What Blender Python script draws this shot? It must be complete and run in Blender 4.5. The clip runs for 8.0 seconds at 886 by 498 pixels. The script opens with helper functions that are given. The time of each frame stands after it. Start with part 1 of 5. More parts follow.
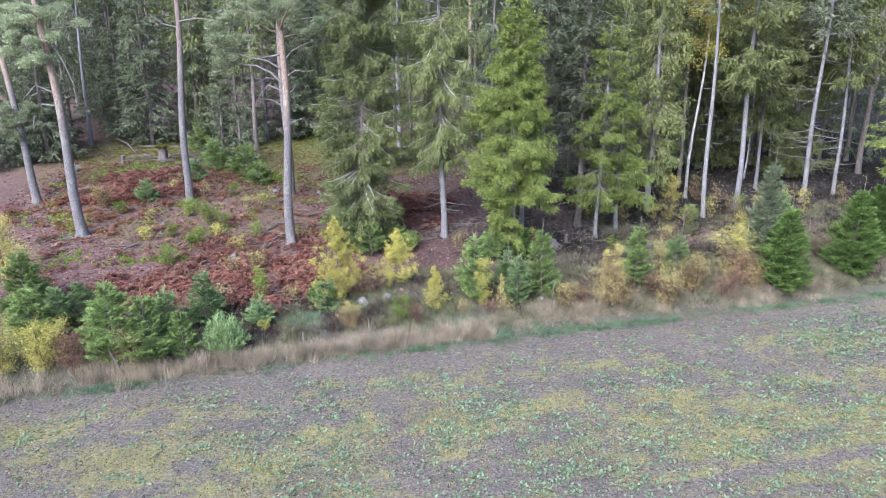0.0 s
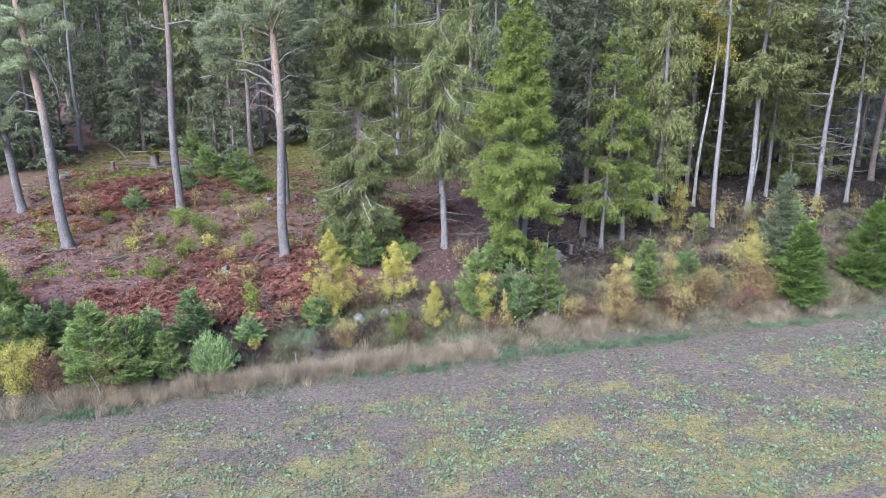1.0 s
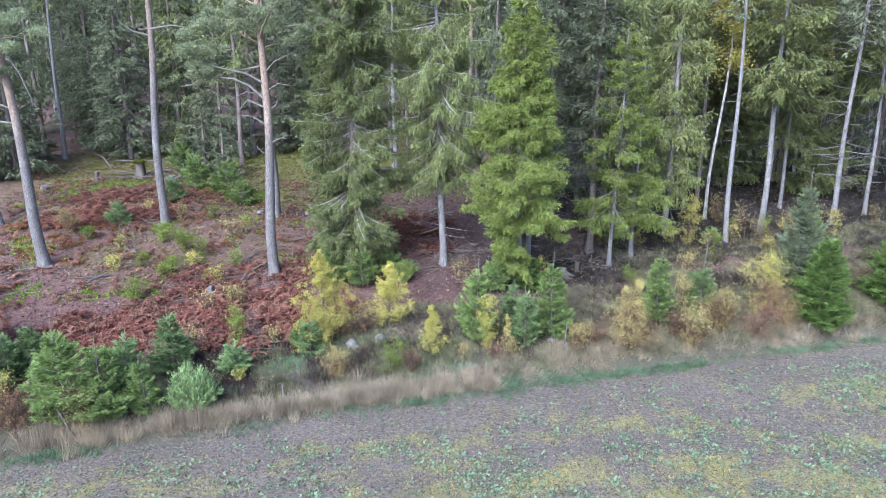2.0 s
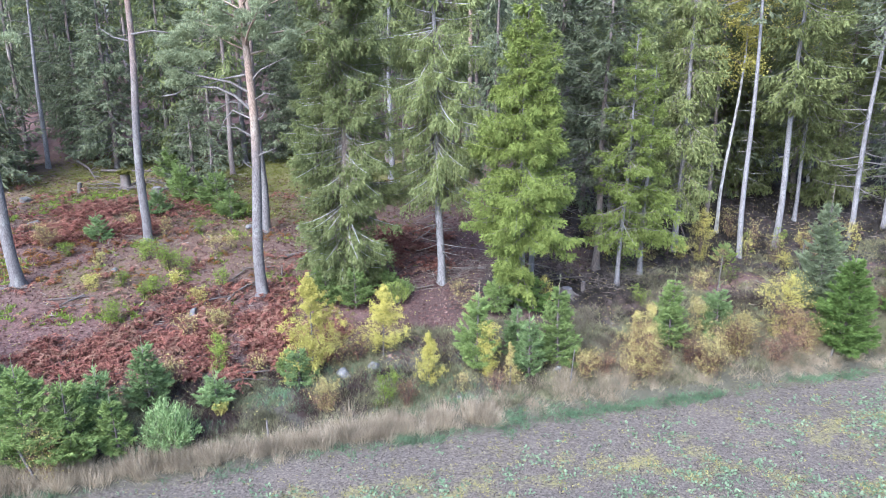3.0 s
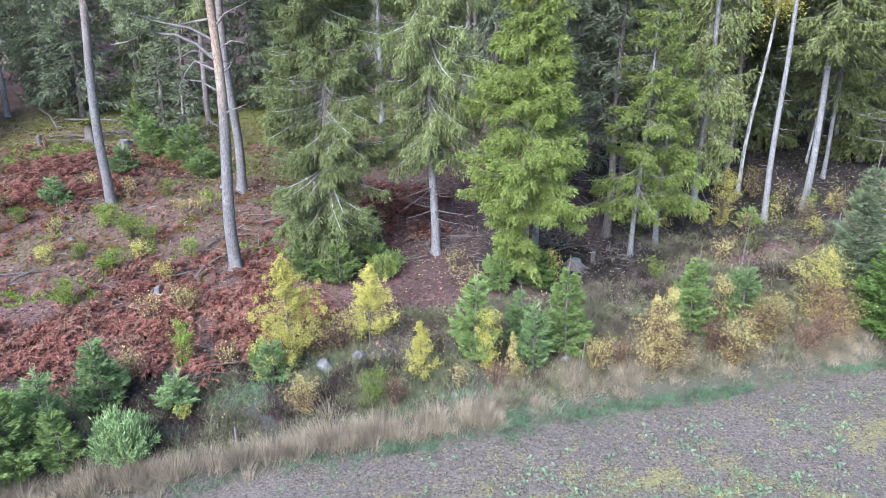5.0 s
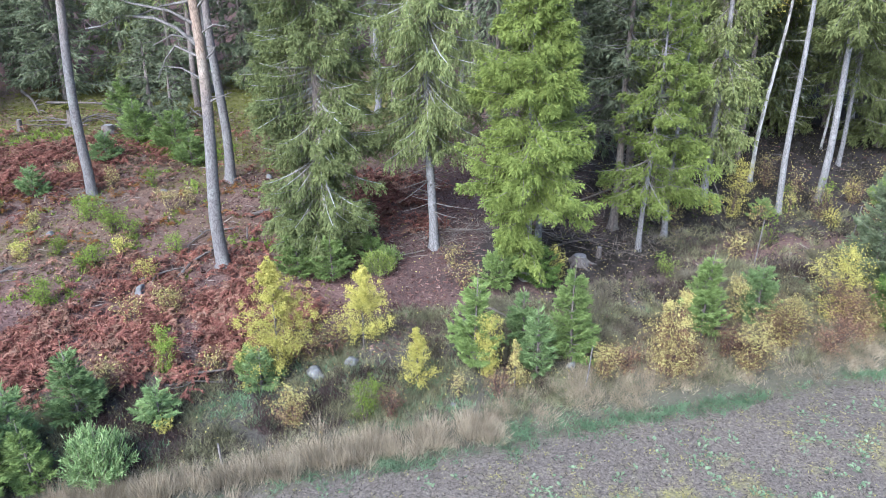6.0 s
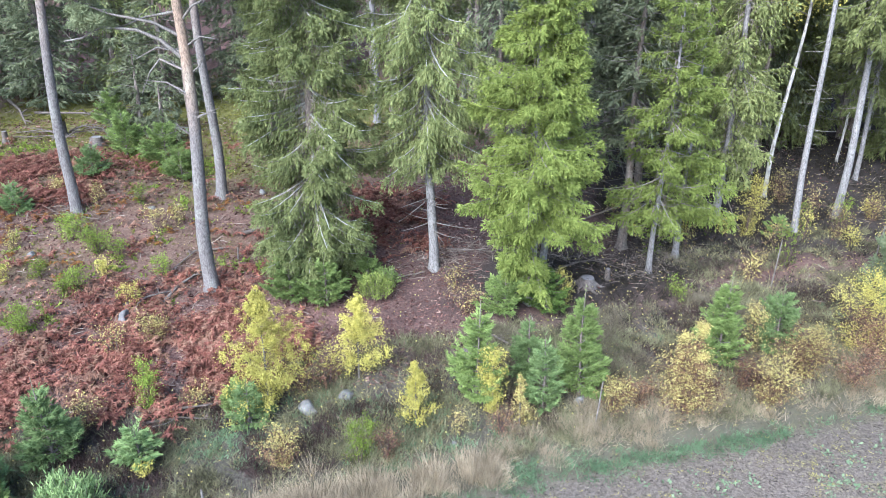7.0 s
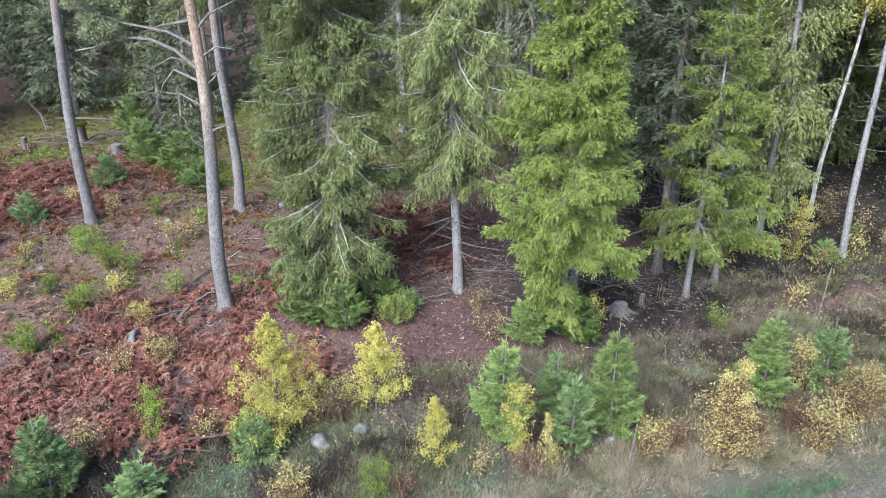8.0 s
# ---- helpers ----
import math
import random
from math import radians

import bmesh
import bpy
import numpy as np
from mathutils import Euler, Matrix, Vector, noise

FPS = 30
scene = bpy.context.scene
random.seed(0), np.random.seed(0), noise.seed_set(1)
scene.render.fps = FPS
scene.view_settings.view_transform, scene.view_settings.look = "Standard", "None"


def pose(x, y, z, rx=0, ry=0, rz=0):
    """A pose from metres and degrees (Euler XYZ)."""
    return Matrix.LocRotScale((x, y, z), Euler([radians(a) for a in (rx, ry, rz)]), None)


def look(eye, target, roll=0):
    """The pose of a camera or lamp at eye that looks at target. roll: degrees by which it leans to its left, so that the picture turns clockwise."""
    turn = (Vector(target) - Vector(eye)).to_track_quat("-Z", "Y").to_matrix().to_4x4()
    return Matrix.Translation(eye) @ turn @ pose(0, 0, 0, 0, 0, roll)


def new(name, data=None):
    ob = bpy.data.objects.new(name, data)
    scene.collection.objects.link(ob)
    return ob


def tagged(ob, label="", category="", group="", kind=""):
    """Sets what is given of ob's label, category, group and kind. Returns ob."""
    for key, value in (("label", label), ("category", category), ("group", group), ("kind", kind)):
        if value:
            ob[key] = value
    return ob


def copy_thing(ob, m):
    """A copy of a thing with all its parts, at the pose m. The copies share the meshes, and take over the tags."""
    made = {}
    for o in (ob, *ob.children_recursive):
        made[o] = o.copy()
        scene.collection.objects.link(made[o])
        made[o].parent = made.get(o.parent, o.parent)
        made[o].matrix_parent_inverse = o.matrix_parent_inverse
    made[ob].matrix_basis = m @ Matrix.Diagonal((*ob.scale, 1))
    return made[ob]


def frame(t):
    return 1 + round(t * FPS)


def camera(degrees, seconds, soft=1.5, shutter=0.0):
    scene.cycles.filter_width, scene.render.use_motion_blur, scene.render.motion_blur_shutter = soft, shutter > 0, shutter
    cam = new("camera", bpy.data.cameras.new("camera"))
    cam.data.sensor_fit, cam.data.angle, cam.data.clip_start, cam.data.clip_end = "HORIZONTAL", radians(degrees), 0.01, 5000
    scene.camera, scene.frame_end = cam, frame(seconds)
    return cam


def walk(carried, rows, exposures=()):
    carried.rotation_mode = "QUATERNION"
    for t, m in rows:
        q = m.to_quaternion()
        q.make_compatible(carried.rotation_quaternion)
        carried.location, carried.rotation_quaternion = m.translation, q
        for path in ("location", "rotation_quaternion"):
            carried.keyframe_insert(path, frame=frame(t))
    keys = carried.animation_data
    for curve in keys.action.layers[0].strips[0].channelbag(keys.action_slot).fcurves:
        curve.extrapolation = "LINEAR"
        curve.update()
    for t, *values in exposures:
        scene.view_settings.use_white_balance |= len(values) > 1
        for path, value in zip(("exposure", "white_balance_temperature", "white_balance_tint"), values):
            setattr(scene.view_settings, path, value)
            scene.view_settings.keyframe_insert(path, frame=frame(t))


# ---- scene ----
cam = camera(60.4, 8.0, soft=0.7)
METRES, EYE = 16.0, 14.2
ROWS = [
    (0.0, 0.0, 0.0, 0.0, -0.01, -17.76, 0.02),
    (0.5, -0.0004, 0.0474, 0.0024, -0.01, -17.77, 0.02),
    (1.0, 0.0003, 0.1109, 0.0067, -0.01, -17.77, 0.05),
    (1.5, 0.0013, 0.1857, 0.0108, -0.03, -17.74, 0.05),
    (3.0, 0.0073, 0.41, 0.0239, -0.1, -17.66, 0.11),
    (3.5, 0.0099, 0.4779, 0.0287, -0.12, -17.63, 0.1),
    (4.0, 0.0126, 0.5424, 0.0315, -0.16, -18.02, 0.1),
    (4.5, 0.0148, 0.6054, 0.034, -0.22, -20.35, 0.07),
    (6.0, 0.0206, 0.7861, 0.0478, -0.32, -24.62, 0.08),
    (6.5, 0.0221, 0.841, 0.0508, -0.26, -24.58, 0.1),
    (7.0, 0.0234, 0.8941, 0.0532, -0.22, -24.51, 0.11),
    (7.5, 0.0249, 0.9464, 0.0551, 0.4, -24.45, 0.09),
    (8.0, 0.027, 0.9978, 0.0574, 2.0, -24.42, 0.05),
]
walk(cam, [(t, pose(METRES * x, METRES * y, EYE + METRES * z, 90 + pitch, roll, yaw)) for t, x, y, z, yaw, pitch, roll in ROWS],
     exposures=[(0.0, 2.65, 5580, 15), (0.5, 2.59, 5480, 13), (1.0, 2.54, 5580, 15), (1.5, 2.55, 5330, 12), (3.0, 2.87, 5430, 13), (4.5, 2.82, 5430, 12),
                (6.0, 2.73, 5480, 9), (6.5, 2.76, 5480, 8), (7.0, 2.94, 5580, 8), (7.5, 3.04, 5680, 11), (8.0, 2.66, 5730, 8)])

# ---- light: a thin overcast, the brightest sky stands behind the field, to the left ----
world = bpy.data.worlds.new("overcast_sky")
scene.world = world
world.use_nodes = True
wn, wl = world.node_tree.nodes, world.node_tree.links
sky = wn.new("ShaderNodeTexSky")
sky.sky_type, sky.sun_disc = "NISHITA", False
sky.sun_elevation, sky.sun_rotation = radians(43), radians(-150)
sky.air_density, sky.dust_density, sky.ozone_density = 1.0, 2.0, 1.0
wl.new(sky.outputs[0], wn["Background"].inputs[0])
wn["Background"].inputs[1].default_value = 0.075
sun_data = bpy.data.lights.new("sun", "SUN")
sun_data.energy, sun_data.angle, sun_data.color = 1.5, radians(45), (1.0, 0.98, 0.95)
sun = new("sun", sun_data)
sun.matrix_world = look((-30, -22, 56), (0, 30, 0))

# ---- helpers of this place ----
rng = np.random.default_rng(7)


def lattice(x, y, size, seed=0):
    """Smooth value noise between 0 and 1 over the plan, with cells of that size in metres."""
    x, y = np.asarray(x, float) / size, np.asarray(y, float) / size
    xi, yi = np.floor(x).astype(np.int64), np.floor(y).astype(np.int64)
    fx, fy = x - xi, y - yi
    fx, fy = fx * fx * (3 - 2 * fx), fy * fy * (3 - 2 * fy)

    def corner(i, j):
        h = np.sin(i * 127.1 + j * 311.7 + seed * 74.7) * 43758.5453
        return h - np.floor(h)
    a, b, c, d = corner(xi, yi), corner(xi + 1, yi), corner(xi, yi + 1), corner(xi + 1, yi + 1)
    return (a * (1 - fx) + b * fx) * (1 - fy) + (c * (1 - fx) + d * fx) * fy


def edge(x):
    """Where the field meets the grass verge."""
    x = np.asarray(x, float)
    return 30.85 + 0.27 * np.clip(x, -60, 60) - 0.03 * np.clip(-x - 4, 0, 40)


def bank_foot(x):
    """Where the ground begins to rise."""
    x = np.asarray(x, float)
    return 30.9 + 0.27 * np.clip(x, -60, 60) + 0.8 * np.exp(-((x + 6) / 5) ** 2)


def ground_z(x, y):
    """The lie of the land: a flat field and a wood that climbs gently behind a low bank."""
    x, y = np.asarray(x, float), np.asarray(y, float)
    d = np.maximum(y - bank_foot(x), 0)
    z = 0.25 * (1 - np.exp(-d / 0.8)) + 0.105 * np.minimum(d, 30) + 0.055 * np.clip(d - 30, 0, 60)
    z = z + 0.027 * np.clip(x, 0, 40) * np.minimum(d / 6, 1)
    z = z + 0.7 * np.exp(-(((x + 14) / 8) ** 2 + ((y - 46) / 6) ** 2))
    bumps = (lattice(x, y, 1.7, 1) - 0.5) * 0.22 + (lattice(x, y, 0.6, 2) - 0.5) * 0.1
    return z + bumps * np.clip(d / 2, 0.12, 1) * np.clip((120 - d) / 60, 0, 1)


def level(x, y):
    return float(ground_z(x, y))


def ang(n):
    return rng.random(n) * 2 * np.pi


def unit(v):
    return v / np.maximum(np.linalg.norm(v, axis=-1, keepdims=True), 1e-9)


def blades(base, along, length, width, lift=None, fat=0.5, tri=False):
    """Kites, or with tri slim triangles: base (n,3), direction (n,3), length and width (n,); lift, the side they face. Quads as (V, F)."""
    n = len(base)
    along = unit(along)
    if lift is None:
        lift = rng.normal(size=(n, 3)) * 0.7 + np.array([0, 0, 1.0])
    side = unit(np.cross(along, lift))
    facing = np.cross(side, along)
    length, width = np.broadcast_to(length, n)[:, None], np.broadcast_to(width, n)[:, None]
    if tri:
        v = np.stack([base + side * width / 2, base + along * length, base - side * width / 2], 1).reshape(-1, 3)
        return v, np.arange(3 * n).reshape(-1, 3)
    mid = base + along * length * fat + facing * length * 0.06
    v = np.stack([base, mid + side * width / 2, base + along * length, mid - side * width / 2], 1).reshape(-1, 3)
    return v, np.arange(4 * n).reshape(-1, 4)


def tube(points, radii, sides=6):
    """A bent, tapered stem through the points."""
    p = np.asarray(points, float)
    r = np.broadcast_to(np.asarray(radii, float), len(p))
    t = unit(np.gradient(p, axis=0))
    ref = np.where(np.abs(t[:, 2:3]) > 0.85, np.array([[1.0, 0, 0]]), np.array([[0, 0, 1.0]]))
    a = unit(np.cross(t, ref))
    b = np.cross(t, a)
    k = np.arange(sides) * 2 * np.pi / sides
    v = p[:, None] + r[:, None, None] * (np.cos(k)[None, :, None] * a[:, None] + np.sin(k)[None, :, None] * b[:, None])
    m = len(p)
    i, j = np.meshgrid(np.arange(m - 1), np.arange(sides), indexing="ij")
    f = np.stack([i * sides + j, i * sides + (j + 1) % sides, (i + 1) * sides + (j + 1) % sides, (i + 1) * sides + j], -1).reshape(-1, 4)
    cap = np.array([[(m - 1) * sides + q for q in (0, 1, sides // 2, sides - 1)]])
    return v.reshape(-1, 3), np.concatenate([f, cap]) if sides > 3 else f


def join(pieces):
    vs, fs, k = [], [], 0
    for v, f in pieces:
        vs.append(v)
        fs.append(f + k)
        k += len(v)
    return np.concatenate(vs), np.concatenate(fs)


def quad_mesh(name, v, f, material, smooth=False):
    me = bpy.data.meshes.new(name)
    me.vertices.add(len(v))
    me.vertices.foreach_set("co", np.ascontiguousarray(v, np.float32).ravel())
    me.loops.add(f.size)
    me.loops.foreach_set("vertex_index", np.ascontiguousarray(f, np.int32).ravel())
    me.polygons.add(len(f))
    me.polygons.foreach_set("loop_start", np.arange(0, f.size, f.shape[1], dtype=np.int32))
    me.update(calc_edges=True)
    me.validate()
    if smooth:
        me.polygons.foreach_set("use_smooth", np.ones(len(me.polygons), bool))
    me.materials.append(material)
    return me


def part(name, v, f, material, parent, label="", smooth=False):
    ob = new(name, quad_mesh(name, v, f, material, smooth))
    ob.parent = parent
    if label:
        tagged(ob, label)
    return ob


def thing(name, x, y, label, category, group="", turn=0.0, sink=0.0):
    ob = new(name)
    ob.empty_display_size = 0.3
    ob.matrix_basis = pose(x, y, level(x, y) - sink, 0, 0, turn)
    return tagged(ob, label, category, group)


def stuff(name, v, f, material, label, category):
    ob = new(name, quad_mesh(name, v, f, material))
    return tagged(ob, label, category, kind="stuff")


# ---- materials ----
def node_material(name):
    m = bpy.data.materials.new(name)
    m.use_nodes = True
    nt = m.node_tree
    return m, nt, nt.nodes["Principled BSDF"], lambda a, b: nt.links.new(a, b)


def ramp(nt, stops):
    r = nt.nodes.new("ShaderNodeValToRGB")
    els = r.color_ramp.elements
    while len(els) < len(stops):
        els.new(0.5)
    for e, (p, c) in zip(els, stops):
        e.position, e.color = p, (*c, 1)
    return r


def noise_node(nt, scale, detail=4, coords="Object", stretch=None, rough=0.6):
    tc, n = nt.nodes.new("ShaderNodeTexCoord"), nt.nodes.new("ShaderNodeTexNoise")
    n.inputs["Scale"].default_value, n.inputs["Detail"].default_value, n.inputs["Roughness"].default_value = scale, detail, rough
    src = tc.outputs[coords]
    if stretch:
        mp = nt.nodes.new("ShaderNodeMapping")
        mp.inputs["Scale"].default_value = stretch
        nt.links.new(src, mp.inputs[0])
        src = mp.outputs[0]
    nt.links.new(src, n.inputs["Vector"])
    return n


def mixed(nt, kind, fac, a, b):
    m = nt.nodes.new("ShaderNodeMix")
    m.data_type, m.blend_type = "RGBA", kind
    for slot, v in (("Factor", fac), ("A", a), ("B", b)):
        s = next(i for i in m.inputs if i.name == slot and i.type == ("VALUE" if slot == "Factor" else "RGBA"))
        if isinstance(v, (int, float)):
            s.default_value = v
        elif isinstance(v, tuple):
            s.default_value = (*v, 1)
        else:
            nt.links.new(v, s)
    return next(o for o in m.outputs if o.type == "RGBA")


def leaf_material(name, colours, through_light=0.25, rough=0.8, patch=0.8, vary=0.35, grain=3.5, grain_vary=0.3, mixed_blades=0.55):
    """Leaves and needles: every blade its own tone, every plant a little lighter or darker, patches across it."""
    m, nt, bsdf, link = node_material(name)
    geo = nt.nodes.new("ShaderNodeNewGeometry")
    r = ramp(nt, [(i / max(len(colours) - 1, 1), c) for i, c in enumerate(colours)])
    spread_out = nt.nodes.new("ShaderNodeMapRange")
    spread_out.inputs["To Min"].default_value, spread_out.inputs["To Max"].default_value = 0.5 - mixed_blades / 2, 0.5 + mixed_blades / 2
    link(geo.outputs["Random Per Island"], spread_out.inputs["Value"])
    link(spread_out.outputs[0], r.inputs[0])
    n = noise_node(nt, patch, 3)
    info = nt.nodes.new("ShaderNodeObjectInfo")
    add = nt.nodes.new("ShaderNodeMath")
    add.operation = "ADD"
    link(n.outputs["Fac"], add.inputs[0])
    link(info.outputs["Random"], add.inputs[1])
    mr = nt.nodes.new("ShaderNodeMapRange")
    mr.inputs["From Min"].default_value, mr.inputs["From Max"].default_value = 0.4, 1.6
    mr.inputs["To Min"].default_value, mr.inputs["To Max"].default_value = 1 - vary, 1 + vary
    link(add.outputs[0], mr.inputs["Value"])
    tuft = nt.nodes.new("ShaderNodeMapRange")
    tuft.inputs["From Min"].default_value, tuft.inputs["From Max"].default_value = 0.3, 0.7
    tuft.inputs["To Min"].default_value, tuft.inputs["To Max"].default_value = 1 - grain_vary, 1 + grain_vary
    link(noise_node(nt, grain, 2).outputs["Fac"], tuft.inputs["Value"])
    both = nt.nodes.new("ShaderNodeMath")
    both.operation = "MULTIPLY"
    link(mr.outputs[0], both.inputs[0])
    link(tuft.outputs[0], both.inputs[1])
    hsv = nt.nodes.new("ShaderNodeHueSaturation")
    link(both.outputs[0], hsv.inputs["Value"])
    link(r.outputs[0], hsv.inputs["Color"])
    link(hsv.outputs[0], bsdf.inputs["Base Color"])
    bsdf.inputs["Roughness"].default_value = rough
    bsdf.inputs["Specular IOR Level"].default_value = 0.08
    if through_light:
        tl, mx = nt.nodes.new("ShaderNodeBsdfTranslucent"), nt.nodes.new("ShaderNodeMixShader")
        link(hsv.outputs[0], tl.inputs[0])
        mx.inputs[0].default_value = through_light
        link(bsdf.outputs[0], mx.inputs[1])
        link(tl.outputs[0], mx.inputs[2])
        link(mx.outputs[0], nt.nodes["Material Output"].inputs[0])
    return m


def bark_material(name, low, high, change=None, lichen=(0.28, 0.3, 0.265), lichen_part=0.35, dark_scale=24):
    """Bark in long plates with lichen; change: heights between which it turns from low to high."""
    m, nt, bsdf, link = node_material(name)
    n1 = noise_node(nt, dark_scale, 8, stretch=(1, 1, 0.4), rough=0.75)
    n2 = noise_node(nt, 2.2, 5, stretch=(1, 1, 0.5))
    base = low
    if change:
        tc, sep = nt.nodes.new("ShaderNodeTexCoord"), nt.nodes.new("ShaderNodeSeparateXYZ")
        link(tc.outputs["Object"], sep.inputs[0])
        wob = nt.nodes.new("ShaderNodeMath")
        wob.operation, wob.inputs[1].default_value = "MULTIPLY_ADD", 3.0
        link(n2.outputs["Fac"], wob.inputs[0])
        link(sep.outputs[2], wob.inputs[2])
        mr = nt.nodes.new("ShaderNodeMapRange")
        mr.inputs["From Min"].default_value, mr.inputs["From Max"].default_value = change[0] + 1.5, change[1] + 1.5
        link(wob.outputs[0], mr.inputs["Value"])
        base = mixed(nt, "MIX", mr.outputs[0], low, high)
    spots = ramp(nt, [(0.5, (0, 0, 0)), (0.68, (lichen_part,) * 3)])
    link(n2.outputs["Fac"], spots.inputs[0])
    col = mixed(nt, "MIX", spots.outputs[0], base, lichen)
    crack = ramp(nt, [(0.38, (0.25, 0.23, 0.22)), (0.6, (1.2, 1.2, 1.2))])
    link(n1.outputs["Fac"], crack.inputs[0])
    col = mixed(nt, "MULTIPLY", 0.85, col, crack.outputs[0])
    link(col, bsdf.inputs["Base Color"])
    bsdf.inputs["Roughness"].default_value = 0.9
    bump = nt.nodes.new("ShaderNodeBump")
    bump.inputs["Strength"].default_value, bump.inputs["Distance"].default_value = 0.6, 0.03
    link(n1.outputs["Fac"], bump.inputs["Height"])
    link(bump.outputs[0], bsdf.inputs["Normal"])
    return m


def rock_material(name, a, b):
    m, nt, bsdf, link = node_material(name)
    n1, n2 = noise_node(nt, 3.5, 8), noise_node(nt, 28, 4)
    r = ramp(nt, [(0.35, a), (0.6, b), (0.75, (0.2, 0.23, 0.14))])
    link(n1.outputs["Fac"], r.inputs[0])
    link(mixed(nt, "OVERLAY", 0.5, r.outputs[0], n2.outputs["Color"]), bsdf.inputs["Base Color"])
    bsdf.inputs["Roughness"].default_value = 0.9
    bump = nt.nodes.new("ShaderNodeBump")
    bump.inputs["Distance"].default_value = 0.04
    link(n1.outputs["Fac"], bump.inputs["Height"])
    link(bump.outputs[0], bsdf.inputs["Normal"])
    return m


NEEDLE_BRIGHT = leaf_material("spruce_needles_bright", [(0.108, 0.139, 0.0355), (0.145, 0.181, 0.0455), (0.183, 0.221, 0.0588), (0.224, 0.246, 0.0889)], vary=0.22)
NEEDLE_OLIVE = leaf_material("spruce_needles_olive", [(0.1, 0.123, 0.0494), (0.137, 0.161, 0.0661), (0.179, 0.199, 0.0796), (0.21, 0.223, 0.106)], vary=0.22)
NEEDLE_DARK = leaf_material("spruce_needles_dark", [(0.0703, 0.0879, 0.0557), (0.116, 0.137, 0.0801), (0.16, 0.175, 0.106), (0.213, 0.218, 0.144)])
NEEDLE_YOUNG = leaf_material("young_spruce_needles", [(0.0927, 0.136, 0.043), (0.144, 0.2, 0.0623), (0.19, 0.25, 0.0838), (0.255, 0.302, 0.131)], vary=0.25)
NEEDLE_BLUE = leaf_material("blue_green_needles", [(0.0957, 0.146, 0.0585), (0.138, 0.202, 0.0808), (0.193, 0.262, 0.106), (0.26, 0.326, 0.15)], vary=0.25)
NEEDLE_PINE = leaf_material("pine_needles", [(0.151, 0.186, 0.1), (0.221, 0.258, 0.144), (0.288, 0.319, 0.19), (0.36, 0.38, 0.241)], mixed_blades=0.35)
NEEDLE_SAGE = leaf_material("young_pine_needles", [(0.105, 0.132, 0.0715), (0.154, 0.187, 0.105), (0.204, 0.237, 0.138), (0.253, 0.275, 0.182)], vary=0.2)
NEEDLE_DEEP = leaf_material("deep_green_needles", [(0.0542, 0.0904, 0.022), (0.0865, 0.135, 0.0346), (0.122, 0.182, 0.0489), (0.172, 0.23, 0.0752)], vary=0.25)
NEEDLE_SHADE = leaf_material("shaded_spruce_needles", [(0.0725, 0.084, 0.034), (0.121, 0.138, 0.0523), (0.17, 0.189, 0.0729), (0.233, 0.237, 0.104)], vary=0.3)
JUNIPER = leaf_material("juniper_needles", [(0.0847, 0.131, 0.0491), (0.139, 0.204, 0.0785), (0.209, 0.277, 0.122), (0.301, 0.363, 0.184)])
LEAF_YELLOW = leaf_material("yellow_birch_leaves", [(0.309, 0.271, 0.0606), (0.383, 0.345, 0.0845), (0.457, 0.415, 0.122), (0.326, 0.339, 0.0845)], 0.3, vary=0.2, grain=5, grain_vary=0.3)
LEAF_GOLD = leaf_material("golden_leaves", [(0.166, 0.112, 0.0615), (0.289, 0.224, 0.0945), (0.477, 0.421, 0.156), (0.411, 0.398, 0.137)], 0.35, vary=0.25, mixed_blades=1.0)
LEAF_RUST = leaf_material("rust_leaves", [(0.084, 0.0413, 0.0316), (0.138, 0.0743, 0.0546), (0.204, 0.127, 0.0862), (0.276, 0.198, 0.092)], 0.3, mixed_blades=1.0)
LEAF_GREEN = leaf_material("green_shrub_leaves", [(0.0718, 0.107, 0.0185), (0.128, 0.179, 0.0308), (0.184, 0.237, 0.0493), (0.264, 0.257, 0.0493)], 0.35)
BRACKEN = leaf_material("dead_bracken", [(0.0842, 0.0324, 0.0263), (0.16, 0.0625, 0.0482), (0.233, 0.11, 0.0797), (0.29, 0.191, 0.143)], 0.2, patch=0.35, vary=0.6, grain=1.8, grain_vary=0.5)
BRACKEN_PALE = leaf_material("bleached_bracken", [(0.155, 0.0753, 0.0524), (0.233, 0.124, 0.086), (0.298, 0.178, 0.128), (0.335, 0.221, 0.158)], 0.2, patch=0.5, grain=1.8, grain_vary=0.4)
# twig colour taken down to near black, the canopy's shade painted in
BRUSH_SHADED = leaf_material("shade_darkened_brushwood", [(0.018, 0.0155, 0.013), (0.036, 0.0316, 0.026), (0.063, 0.0558, 0.0461)], 0.0, 0.9)
BRACKEN_GOLD = leaf_material("yellowing_bracken", [(0.146, 0.056, 0.0224), (0.218, 0.106, 0.0381), (0.291, 0.168, 0.0538)], 0.25)
GRASS_DRY = leaf_material("dry_grass", [(0.187, 0.148, 0.0987), (0.286, 0.234, 0.162), (0.389, 0.326, 0.239), (0.236, 0.209, 0.14)], 0.25, 0.7, patch=0.5, grain=1.6, grain_vary=0.4)
GRASS_GREY = leaf_material("withered_undergrowth", [(0.0476, 0.0463, 0.0278), (0.0964, 0.0928, 0.054), (0.164, 0.156, 0.0928), (0.0946, 0.113, 0.0521)], 0.15, 0.8, patch=0.5, grain=1.5, grain_vary=0.5)
